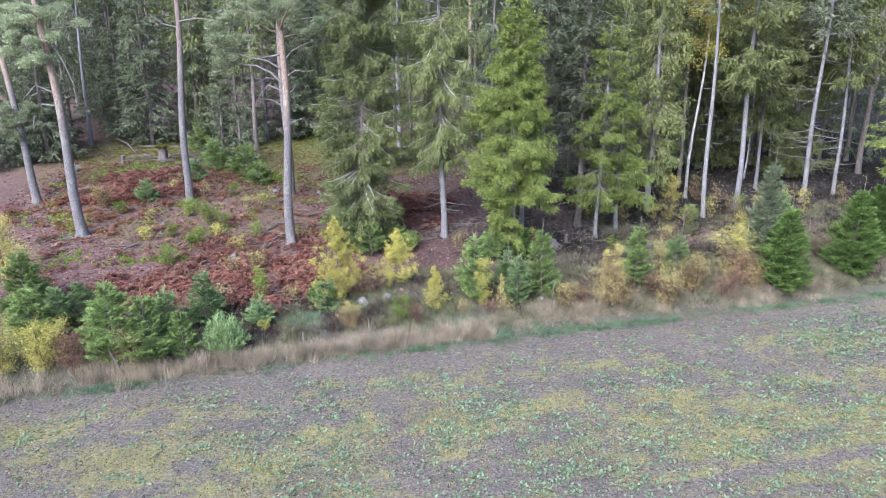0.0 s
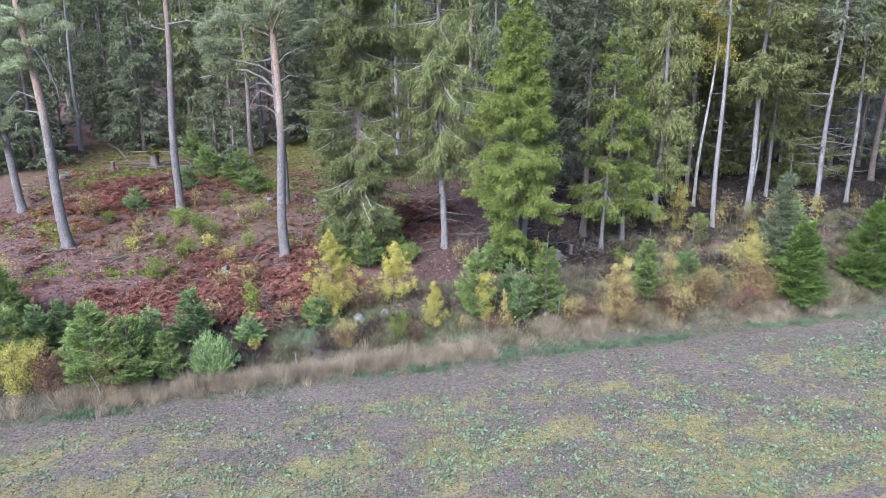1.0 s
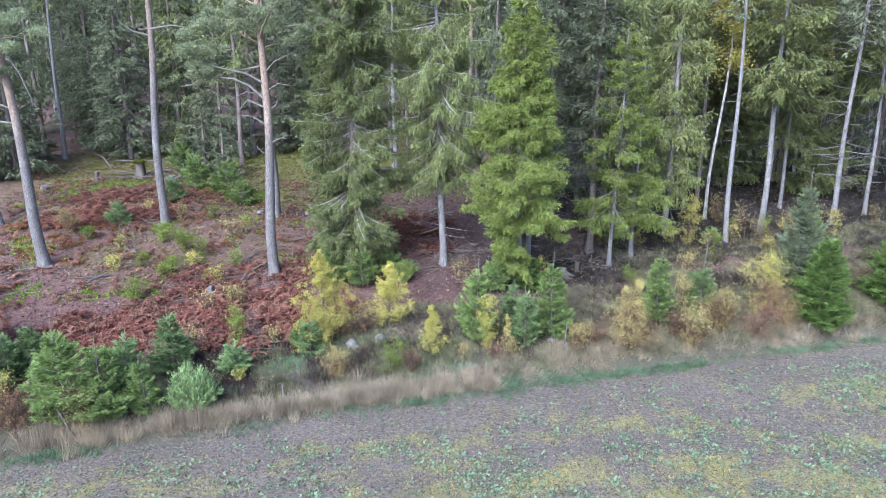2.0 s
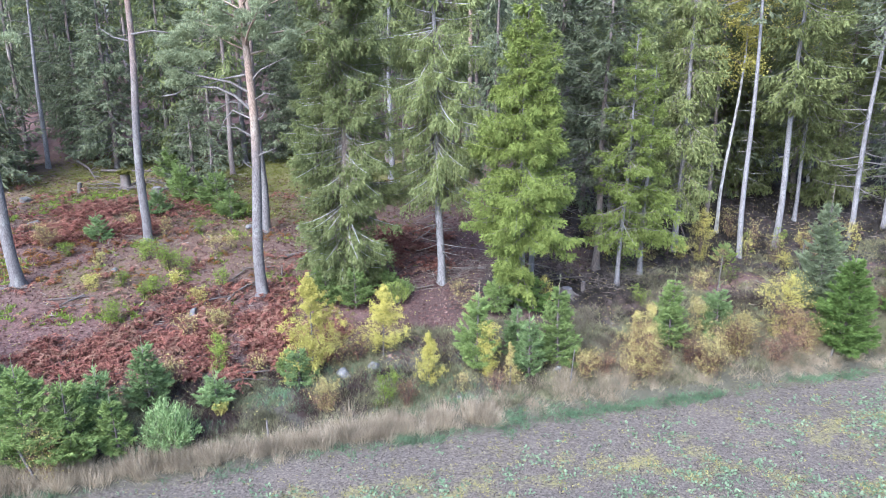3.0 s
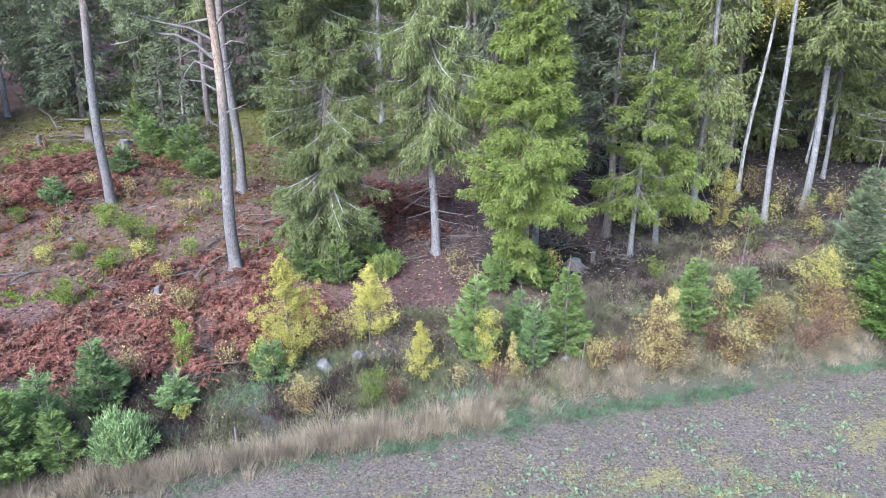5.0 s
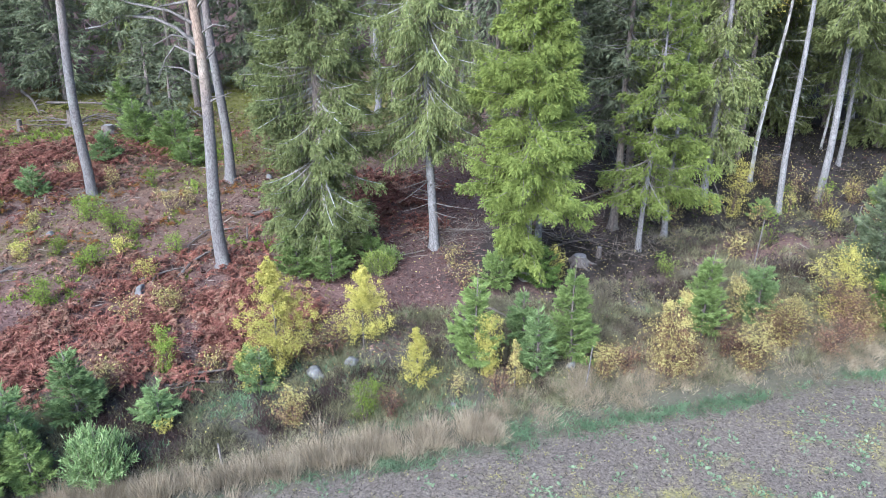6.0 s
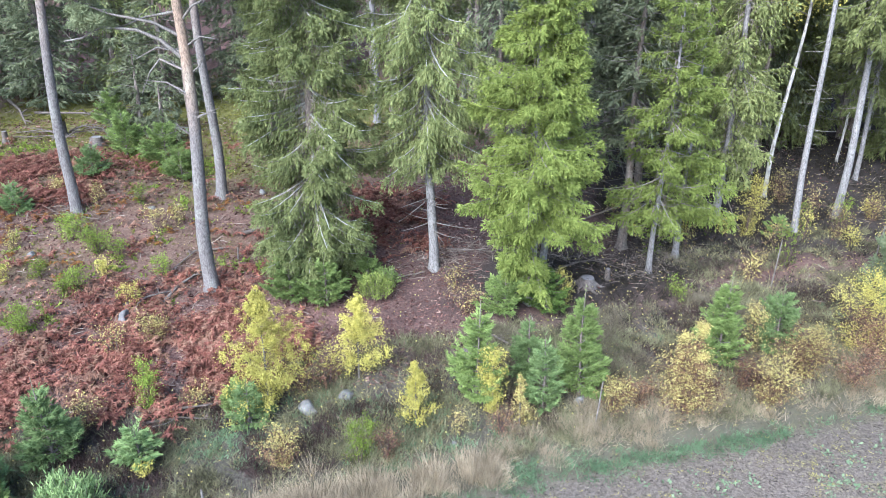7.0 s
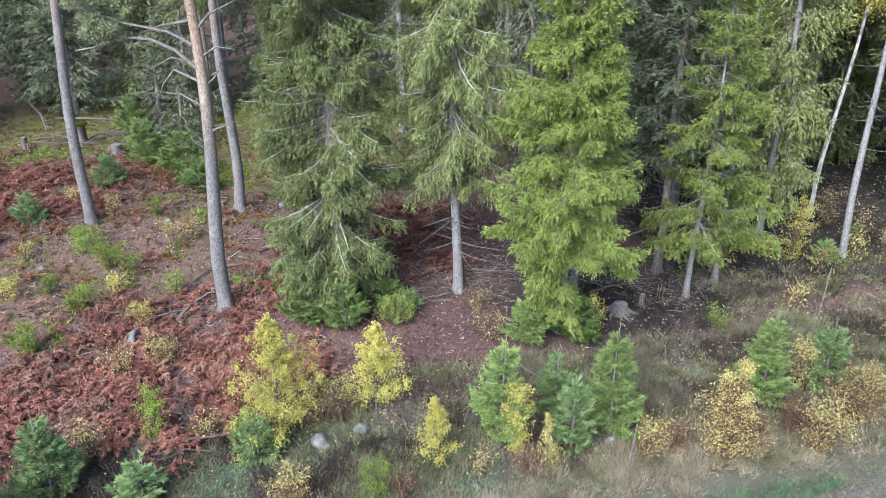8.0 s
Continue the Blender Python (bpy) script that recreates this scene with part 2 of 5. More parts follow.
GRASS_TAN = leaf_material("bleached_grass", [(0.099, 0.0824, 0.059), (0.154, 0.132, 0.0972), (0.213, 0.187, 0.139), (0.133, 0.103, 0.0824)], 0.2, 0.8, patch=0.5, grain=1.8, grain_vary=0.4)
HEATHER = leaf_material("heather_stalks", [(0.028, 0.02, 0.02), (0.055, 0.038, 0.037), (0.09, 0.06, 0.055), (0.05, 0.055, 0.03)], 0.0, 0.9, grain=1.8, grain_vary=0.4)
GRASS_GREEN = leaf_material("green_grass", [(0.0659, 0.102, 0.0552), (0.0939, 0.147, 0.0805), (0.128, 0.19, 0.11), (0.161, 0.195, 0.11)], 0.25, patch=0.6, grain=1.8, grain_vary=0.35)
CROP = leaf_material("rape_leaves", [(0.0746, 0.112, 0.063), (0.11, 0.157, 0.089), (0.152, 0.202, 0.12), (0.176, 0.214, 0.115)], 0.25, 0.6, mixed_blades=0.7)
WEED = leaf_material("yellow_green_weeds", [(0.142, 0.131, 0.0386), (0.203, 0.183, 0.0568), (0.253, 0.222, 0.0794), (0.176, 0.178, 0.0568)], 0.2)
STUBBLE = leaf_material("straw_bits", [(0.0275, 0.022, 0.0187), (0.0605, 0.0495, 0.0418), (0.11, 0.0935, 0.0798), (0.198, 0.171, 0.138)], 0.0, 0.8, mixed_blades=1.0)
MOSS_TUFT = leaf_material("moss_and_bilberry", [(0.055, 0.0633, 0.0138), (0.099, 0.105, 0.0248), (0.149, 0.146, 0.0358), (0.11, 0.0715, 0.0275)], 0.2)
LITTER = leaf_material("leaf_and_needle_litter", [(0.044, 0.0209, 0.0182), (0.105, 0.0523, 0.044), (0.165, 0.0935, 0.0798), (0.231, 0.171, 0.146)], 0.1, 0.85, patch=0.6, vary=0.4, grain=1.2, grain_vary=0.35, mixed_blades=1.0)
TWIG_DARK = bark_material("dark_birch_twigs", (0.0806, 0.0527, 0.0465), None, lichen=(0.136, 0.112, 0.0992))
TWIG = leaf_material("grey_twigs", [(0.101, 0.0775, 0.0659), (0.194, 0.163, 0.14), (0.279, 0.247, 0.217)], 0.0, 0.9)
BARK_SPRUCE = bark_material("spruce_bark", (0.178, 0.145, 0.129), None)
BARK_PALE = bark_material("pale_spruce_bark", (0.191, 0.183, 0.183), None, lichen=(0.304, 0.307, 0.297), lichen_part=0.5)
BARK_PINE = bark_material("pine_bark", (0.142, 0.129, 0.127), (0.264, 0.191, 0.145), (5.5, 8.5))
BARK_PINE_GREY = bark_material("grey_pine_bark", (0.152, 0.14, 0.139), (0.238, 0.158, 0.119), (6.0, 14.0))
BARK_BIRCH = bark_material("birch_bark", (0.409, 0.396, 0.376), None, lichen=(0.0528, 0.0462, 0.0462), lichen_part=0.8, dark_scale=5)
BARK_DEAD = bark_material("bare_limb_wood", (0.158, 0.142, 0.132), None, lichen=(0.297, 0.304, 0.277))
BARK_LICHEN = bark_material("lichened_limbs", (0.3, 0.3, 0.285), None, lichen=(0.42, 0.43, 0.4), lichen_part=0.6)
STONE = rock_material("granite", (0.066, 0.064, 0.063), (0.155, 0.152, 0.148))
DEADWOOD = bark_material("weathered_log_wood", (0.12, 0.099, 0.087), None, lichen=(0.216, 0.21, 0.192))


# ---- the ground: field, verge, bank and forest floor in one sheet ----
def blob(x, y, cx, cy, rx, ry):
    return np.exp(-(((x - cx) / rx) ** 2 + ((y - cy) / ry) ** 2))


def row_axes(x, y):
    return 0.965 * x + 0.26 * y, -0.26 * x + 0.965 * y


def track(x, y):
    """1 on the bare tramline that crosses the field, 0 away from it."""
    return np.exp(-((y - 20.03 - 0.29 * (x - 6.88)) / 0.3) ** 4) * (x > -40)


def weed_mask(x, y):
    u, v = row_axes(x, y)
    m = 0.34 * lattice(u, v * 2.2, 2.6, 11) + 0.36 * lattice(u, v * 1.7, 0.9, 12) + 0.3 * lattice(u, v, 0.45, 13)
    m = m + 0.10 * blob(x, y, 9, 24, 9, 4) + 0.06 * blob(x, y, -12, 21, 7, 3) - 0.07 * blob(x, y, 0, 29.5, 22, 2.0)
    return np.clip((m - 0.37) * 2.3, 0, 1) * np.clip((edge(x) - 0.8 - y) / 2.5, 0, 1) * (1 - track(x, y))


def crop_mask(x, y):
    u, v = row_axes(x, y)
    m = 0.5 * lattice(u, v * 1.4, 2.2, 21) + 0.5 * lattice(u, v, 0.8, 22)
    m = m + 0.5 * blob(x, y, 18.5, 31.2, 4.5, 2.4) - 0.14 * blob(x, y, 6, 30, 8, 2.0) + 0.16 * blob(x, y, 12, 24, 6, 3) + 0.16 * blob(x, y, -2, 23.5, 5, 2.2) + 0.12 * blob(x, y, 6, 22, 10, 3) - 0.1 * blob(x, y, -12, 27, 6, 2) - 0.13 * blob(x, y, -13, 23, 8, 4)
    return np.clip((m - 0.42) * 1.9, 0, 1) * np.clip((edge(x) - y - 0.8) / 2.5, 0, 1) * (1 - track(x, y))


def moss_mask(x, y):
    m = 1.2 * blob(x, y, -14, 57, 10, 7) + 0.5 * blob(x, y, -10, 52, 4, 3) + 0.8 * blob(x, y, -8, 62, 8, 7) + 0.7 * blob(x, y, -24, 56, 5, 5) + 0.28 * blob(x, y, -11.5, 46, 6, 5) + 0.3 * blob(x, y, -16, 41, 4, 2)
    return np.clip(m * (0.35 + 1.1 * lattice(x, y, 1.8, 31)), 0, 1)


def bracken_mask(x, y):
    m = (blob(x, y, -10.5, 34.8, 5.2, 1.8) + 0.95 * blob(x, y, -6.5, 37.1, 2.7, 1.9) + 0.6 * blob(x, y, -14.0, 33.5, 3.5, 2.0) + 0.95 * blob(x, y, -18.7, 49.5, 4.2, 3.0)
         + 0.55 * blob(x, y, -13, 37.5, 4, 2) + 0.95 * blob(x, y, -1.9, 46.5, 2.6, 3.2) + 0.5 * blob(x, y, -1.5, 43.6, 1.5, 1.0) + 0.5 * blob(x, y, -10.5, 40, 4, 2) + 0.5 * blob(x, y, -20, 46, 5, 2)
         + 0.4 * blob(x, y, 19, 50, 2, 2))
    m = m - 1.2 * blob(x, y, -16.6, 38.6, 3.0, 1.7) - 0.5 * blob(x, y, -5.5, 45, 2.0, 3)
    return np.clip((m * (0.45 + 0.9 * lattice(x, y, 1.1, 41)) - 0.22) * 1.8, 0, 1)


def humus_shade_mask(x, y):
    """Bare black-brown humus between the stems, together with the canopy's shade painted on the floor."""
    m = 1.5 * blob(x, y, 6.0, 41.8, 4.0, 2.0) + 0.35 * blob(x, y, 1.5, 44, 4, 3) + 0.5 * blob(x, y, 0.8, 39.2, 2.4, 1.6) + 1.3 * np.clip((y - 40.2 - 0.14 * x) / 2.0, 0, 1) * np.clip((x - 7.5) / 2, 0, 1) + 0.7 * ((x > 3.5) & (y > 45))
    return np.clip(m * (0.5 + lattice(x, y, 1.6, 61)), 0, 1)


def axis(lo, hi, step, far):
    core = np.arange(lo, hi + step / 2, step)
    out = step * np.cumsum(1.35 ** np.arange(1, 40))
    out = out[out < far]
    return np.concatenate([lo - out[::-1], core, hi + out])


gx, gy = axis(-34, 34, 0.35, 1500), axis(-4, 70, 0.35, 1500)
GX, GY = np.meshgrid(gx, gy)
px, py = GX.ravel(), GY.ravel()
nx = len(gx)
i, j = np.meshgrid(np.arange(len(gy) - 1), np.arange(nx - 1), indexing="ij")
gf = np.stack([i * nx + j, i * nx + j + 1, (i + 1) * nx + j + 1, (i + 1) * nx + j], -1).reshape(-1, 4)

m, nt, bsdf, link = node_material("ground")


def attribute(nt, name):
    a = nt.nodes.new("ShaderNodeAttribute")
    a.attribute_name = name
    return a.outputs["Fac"]


fine, mid_n, wide = noise_node(nt, 11, 10, rough=0.85), noise_node(nt, 2.2, 6), noise_node(nt, 0.35, 4)
soil = ramp(nt, [(0.37, (0.0307, 0.0235, 0.019)), (0.46, (0.102, 0.0829, 0.0675)), (0.55, (0.164, 0.136, 0.113)), (0.64, (0.251, 0.215, 0.181))])
link(fine.outputs["Fac"], soil.inputs[0])
weeds = mixed(nt, "MIX", mid_n.outputs["Fac"], (0.215, 0.19, 0.055), (0.245, 0.235, 0.08))
mats = noise_node(nt, 5.5, 6, rough=0.75)
wa = nt.nodes.new("ShaderNodeMath")
wa.operation, wa.inputs[1].default_value = "MULTIPLY_ADD", 0.4
link(attribute(nt, "weeds"), wa.inputs[0])
link(mats.outputs["Fac"], wa.inputs[2])
wm = nt.nodes.new("ShaderNodeMapRange")
wm.inputs["From Min"].default_value, wm.inputs["From Max"].default_value, wm.inputs["To Max"].default_value = 0.57, 0.84, 0.66
link(wa.outputs[0], wm.inputs["Value"])
clods = noise_node(nt, 6.0, 6, rough=0.8)
clod = ramp(nt, [(0.36, (0.5, 0.48, 0.48)), (0.5, (0.98, 0.98, 0.98)), (0.66, (1.25, 1.24, 1.22))])
link(clods.outputs["Fac"], clod.inputs[0])
earth = mixed(nt, "MULTIPLY", 1.0, soil.outputs[0], clod.outputs[0])
field = mixed(nt, "MIX", wm.outputs[0], earth, mixed(nt, "MULTIPLY", 0.6, weeds, clod.outputs[0]))
litter = ramp(nt, [(0.38, (0.0295, 0.0163, 0.0145)), (0.48, (0.1, 0.0523, 0.0445)), (0.56, (0.157, 0.0895, 0.077)), (0.66, (0.225, 0.163, 0.143))])
link(fine.outputs["Fac"], litter.inputs[0])
mossy = mixed(nt, "MIX", fine.outputs["Fac"], (0.0495, 0.0523, 0.011), (0.149, 0.143, 0.033))
wood_floor = mixed(nt, "MIX", attribute(nt, "moss"), litter.outputs[0], mossy)
# near-black tones: dark soil, deepened to paint in the shade under the crowns
wood_floor = mixed(nt, "MIX", attribute(nt, "humus_shade"), wood_floor, mixed(nt, "MIX", fine.outputs["Fac"], (0.00546, 0.00382, 0.00355), (0.041, 0.0287, 0.0259)))
bank = ramp(nt, [(0.38, (0.0216, 0.018, 0.0144)), (0.48, (0.0594, 0.0522, 0.0403)), (0.6, (0.104, 0.0915, 0.072))])
link(fine.outputs["Fac"], bank.inputs[0])
turf = mixed(nt, "MIX", fine.outputs["Fac"], (0.033, 0.0319, 0.0198), (0.132, 0.121, 0.0825))


def step_mask(lo, hi):
    w = nt.nodes.new("ShaderNodeMath")
    w.operation, w.inputs[1].default_value = "MULTIPLY_ADD", 1.6
    link(mid_n.outputs["Fac"], w.inputs[0])
    link(attribute(nt, "edge_distance"), w.inputs[2])
    mr = nt.nodes.new("ShaderNodeMapRange")
    mr.inputs["From Min"].default_value, mr.inputs["From Max"].default_value = lo + 0.8, hi + 0.8
    link(w.outputs[0], mr.inputs["Value"])
    return mr.outputs[0]


col = mixed(nt, "MIX", step_mask(-0.9, -0.2), field, turf)
col = mixed(nt, "MIX", step_mask(0.8, 1.8), col, bank.outputs[0])
col = mixed(nt, "MIX", step_mask(5.0, 7.5), col, wood_floor)
tone = ramp(nt, [(0.3, (0.78, 0.78, 0.8)), (0.7, (1.12, 1.1, 1.08))])
link(wide.outputs["Fac"], tone.inputs[0])
col = mixed(nt, "MULTIPLY", 1.0, col, tone.outputs[0])
link(col, bsdf.inputs["Base Color"])
bsdf.inputs["Roughness"].default_value = 0.95
bump = nt.nodes.new("ShaderNodeBump")
bump.inputs["Strength"].default_value, bump.inputs["Distance"].default_value = 0.9, 0.08
link(fine.outputs["Fac"], bump.inputs["Height"])
link(bump.outputs[0], bsdf.inputs["Normal"])

me = quad_mesh("ground", np.stack([px, py, ground_z(px, py)], 1), gf, m, True)
for key, val in (("edge_distance", py - edge(px)), ("weeds", weed_mask(px, py)), ("moss", moss_mask(px, py)), ("humus_shade", humus_shade_mask(px, py))):
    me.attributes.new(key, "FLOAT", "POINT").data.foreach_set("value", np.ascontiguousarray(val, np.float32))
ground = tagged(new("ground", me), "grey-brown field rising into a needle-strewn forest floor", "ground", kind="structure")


# ---- trees ----
def trunk_line(h, lean=(0, 0), wobble=0.06, n=14):
    z = np.linspace(0, h, n)
    k = ang(2)
    p = np.stack([lean[0] * z + wobble * np.sin(z * 0.5 + k[0]) * np.minimum(z / 2, 1), lean[1] * z + wobble * np.sin(z * 0.43 + k[1]) * np.minimum(z / 2, 1), z], 1)
    return p


def trunk_part(owner, h, r, bark, lean=(0, 0), taper=0.12, sides=9, name="trunk", wobble=0.06, label=""):
    p = trunk_line(h, lean, wobble, 18)
    f = p[:, 2] / h
    rad = r * (1 - f * (1 - taper))
    p = np.concatenate([[p[0] + (0, 0, -0.3)], [p[0]], [p[0] + (0, 0, 0.28)], p[1:]])
    rad = np.concatenate([[r * 1.6], [r * 1.3], [r * 1.06], rad[1:]])
    v, q = tube(p, rad, sides)
    rings = v.reshape(-1, sides, 3)
    lobes = 1 + 0.3 * np.cos(np.arange(sides) * 2 * np.pi * 4 / sides + ang(1)[0])
    for k, w in ((0, 1.0), (1, 0.8), (2, 0.25)):
        rings[k, :, :2] = p[k, :2] + (rings[k, :, :2] - p[k, :2]) * (1 + (lobes[:, None] - 1) * w)
    part(name, v, q, bark, owner, label, True)
    return p


def on_line(line, z):
    z = np.asarray(z, float)
    return np.stack([np.interp(z, line[:, 2], line[:, 0]), np.interp(z, line[:, 2], line[:, 1]), z], -1)


def limbs(line, z, azimuth, length, slope, sag, radius, steps=5):
    """Bare or leafy limbs: for each its points (n, steps, 3) and a joined stick mesh."""
    n = len(z)
    s = np.linspace(0, 1, steps)[None, :, None]
    out = np.stack([np.cos(azimuth), np.sin(azimuth), np.zeros(n)], 1)[:, None]
    side = np.stack([-np.sin(azimuth), np.cos(azimuth), np.zeros(n)], 1)[:, None]
    L = length[:, None, None]
    up = np.array([0, 0, 1.0])
    pts = on_line(line, z)[:, None] + out * L * s + up * L * (slope[:, None, None] * s + sag[:, None, None] * s ** 2) + side * L * (rng.normal(size=(n, 1, 1)) * 0.12) * s ** 2
    sticks = []
    for k in range(n):
        sticks.append(tube(pts[k], radius[k] * np.linspace(1, 0.25, steps), 3))
    return pts, sticks


def limb_parts(tree, sticks, wood, split=True):
    """Bare limbs, each a part of its own; on trees deep in the wood they stay one tangle."""
    if split:
        for v, q in sticks:
            part("dead_limb", v, q, wood, tree)
    else:
        v, q = join(sticks)
        tagged(part("branchwork", v, q, wood, tree, "bare grey branchwork"), kind="stuff")


def spruce_foliage(pts, length, per_metre, size, width, hang, start=0.1):
    """Sprays: side shoots leave each limb, hang from it in curtains (hang 1 and more) or spread flat (hang 0); short needled twigs sit along them."""
    n, steps, _ = pts.shape
    count = np.maximum((length * per_metre * np.where(pts[:, 0, 2] > 13.2, 0.11, 1.0)).astype(int), 5)
    shoots = np.maximum(count // (8 if per_metre > 60 else 4), 2)
    limb_of = np.repeat(np.arange(n), shoots)
    k_ = len(limb_of)
    s = start + (1 - start) * rng.random(k_) ** 0.75
    k = np.minimum((s * (steps - 1)).astype(int), steps - 2)
    fr = s * (steps - 1) - k
    a, b = pts[limb_of, k], pts[limb_of, k + 1]
    up = np.array([0, 0, 1.0])
    root = a + (b - a) * fr[:, None] + up * 0.01
    along = unit(b - a)
    side = unit(np.cross(along, up)) * np.where(rng.random(k_) < 0.5, 1, -1)[:, None]
    droop = hang * (-0.15 + 1.45 * rng.random((k_, 1)))
    reach = ((0.35 + 0.75 * (1 - s)) * np.minimum(length[limb_of], 1.9) * 0.36 + 0.08) * (0.8 + 0.35 * droop[:, 0])
    fan = unit(side * rng.normal(0.6, 0.3, (k_, 1)) + along * rng.normal(0.6, 0.25, (k_, 1)) - up * droop)
    first = np.concatenate([[0], np.cumsum(shoots)])[:-1]
    who = np.repeat(np.arange(n), count)
    t_ = first[who] + (rng.random(len(who)) * shoots[who]).astype(int)
    m_ = len(who)
    u = rng.random((m_, 1)) ** 0.75
    curl = 0.2 * (1 - min(hang, 1.6))
    pos = root[t_] + fan[t_] * (reach[t_][:, None] * u) + up * (curl * reach[t_][:, None] * u ** 2) + rng.normal(size=(m_, 3)) * 0.016
    d = fan[t_] * 0.9 + along[t_] * 0.25 + up * (0.25 * u - 0.1 - 0.12 * hang) + rng.normal(size=(m_, 3)) * 0.3
    high = np.where(pos[:, 2] > 13.2, 2.5, 1.0)
    L = size * (0.6 + 0.8 * rng.random(m_)) * high
    return blades(pos, d, L, width * (0.7 + 0.6 * rng.random(m_)) * high, tri=True)


def withered_twigs(pts, length, per_metre):
    """Grey dry twigs that hang in curtains from the inner half of the limbs."""
    n, steps, _ = pts.shape
    who = np.repeat(np.arange(n), np.maximum((length * per_metre).astype(int), 1))
    m_ = len(who)
    s = 0.08 + 0.55 * rng.random(m_)
    k = (s * (steps - 1)).astype(int)
    fr = s * (steps - 1) - k
    pos = pts[who, k] + (pts[who, k + 1] - pts[who, k]) * fr[:, None] + rng.normal(size=(m_, 3)) * 0.04
    d = rng.normal(size=(m_, 3)) * (0.35, 0.35, 0.25) + np.array([0, 0, -0.8])
    return blades(pos, d, 0.2 + 0.35 * rng.random(m_), 0.02, tri=True)


def spruce(x, y, h, r, low, needles, label, group="", bark=None, radius=0.18, lean=(0, 0), per_metre=80, size=0.2, width=0.07, hang=0.55, gap=0.30,
           dead=(0, 0, 0, 0), power=0.75, name="spruce_tree", shed=0.1, steep=0.0, twigs=True, per_whorl=5, split=True, belly=6.0, limb=1.0, wood=None, foot=0.55, leader=0.0, withered=0, bald=None, lumpy=0.5):
    """A spruce: trunk, leafy limbs from the height low upwards, bare dead limbs below (from, to, count, length). bald: a side (azimuth, half width) that has no limbs up to a height."""
    tree = thing(name, x, y, label, "tree", group)
    line = trunk_part(tree, h, radius, bark or BARK_SPRUCE, lean)
    hc = h - leader
    levels = np.arange(low, hc - 0.1, gap)
    z = np.repeat(levels, per_whorl) + rng.normal(size=len(levels) * per_whorl) * gap * 0.7
    z = np.clip(z, low * 0.9 + 0.05, hc - 0.05)
    f = np.clip((z - low) / (hc - low), 0, 1)
    keep = rng.random(len(z)) > shed
    z, f = z[keep], f[keep]
    n = len(z)
    az = ang(n)
    if bald:
        keep = (np.cos(az - radians(bald[0])) < math.cos(radians(bald[1]))) | (z > bald[2])
        z, f, az = z[keep], f[keep], az[keep]
        n = len(z)
    lump = 1 - lumpy / 2 + lumpy * lattice(az * 2, z, 1.3, int(abs(x) * 10 + y))
    length = (r * (1 - f) ** power * np.minimum(1, foot + f * belly) * lump * (1.08 - 0.65 * rng.random(n) ** 2.2) + 0.12)
    slope = -0.38 - 0.2 * hang * (1 - f) + steep + 0.85 * f ** 1.5 + rng.normal(size=n) * 0.2
    sag = 0.36 * (1 - f) - 0.1 * steep + rng.normal(size=n) * 0.08
    slope = np.maximum(slope, (0.12 - z) / length - np.minimum(sag, 0))
    pts, sticks = limbs(line, z, az, length, slope, sag, (0.008 + 0.009 * length) * limb)
    fv, ff = spruce_foliage(pts, length, per_metre, size, width, hang)
    tip = on_line(line, np.repeat(h - (0.35 + leader) * rng.random(14), 2))
    tv, tf = blades(tip, rng.normal(size=(28, 3)) * 0.4 + np.array([0, 0, 0.8]), size * 0.9, width * 0.8, tri=True)
    cv, cf = join([(fv, ff), (tv, tf)])
    part("crown", cv, cf, needles, tree)
    if twigs:
        v, q = join(sticks)
        tagged(part("branchwork", v, q, wood or BARK_DEAD, tree, "grey lichened branchwork"), kind="stuff")
    if withered:
        tagged(part("dry_twigwork", *withered_twigs(pts, length, withered), TWIG, tree, "hanging grey withered twigs"), kind="stuff")
    z0, z1, num, dl = dead
    if num:
        zz = np.sort(z0 + (z1 - z0) * rng.random(num))
        ll = dl * (0.35 + 0.8 * rng.random(num))
        _, st = limbs(line, zz, ang(num), ll, rng.normal(size=num) * 0.12 - 0.12, rng.normal(size=num) * 0.12 + 0.12, 0.011 + 0.01 * ll)
        limb_parts(tree, st, BARK_DEAD, split)
    return tree


def needle_tufts(centres, spread, per, size, width):
    n = len(centres)
    who = np.repeat(np.arange(n), per)
    d = unit(rng.normal(size=(n * per, 3)) + np.array([0, 0, 0.35]))
    sp = np.broadcast_to(spread, n)[who][:, None]
    pos = centres[who] + d * np.array([1, 1, 0.6]) * sp * rng.random((n * per, 1)) ** 0.45
    dd = d + rng.normal(size=d.shape) * 0.6 + np.array([0, 0, 0.35])
    return blades(pos, dd, size * (0.6 + 0.8 * rng.random(n * per)), width, tri=True)


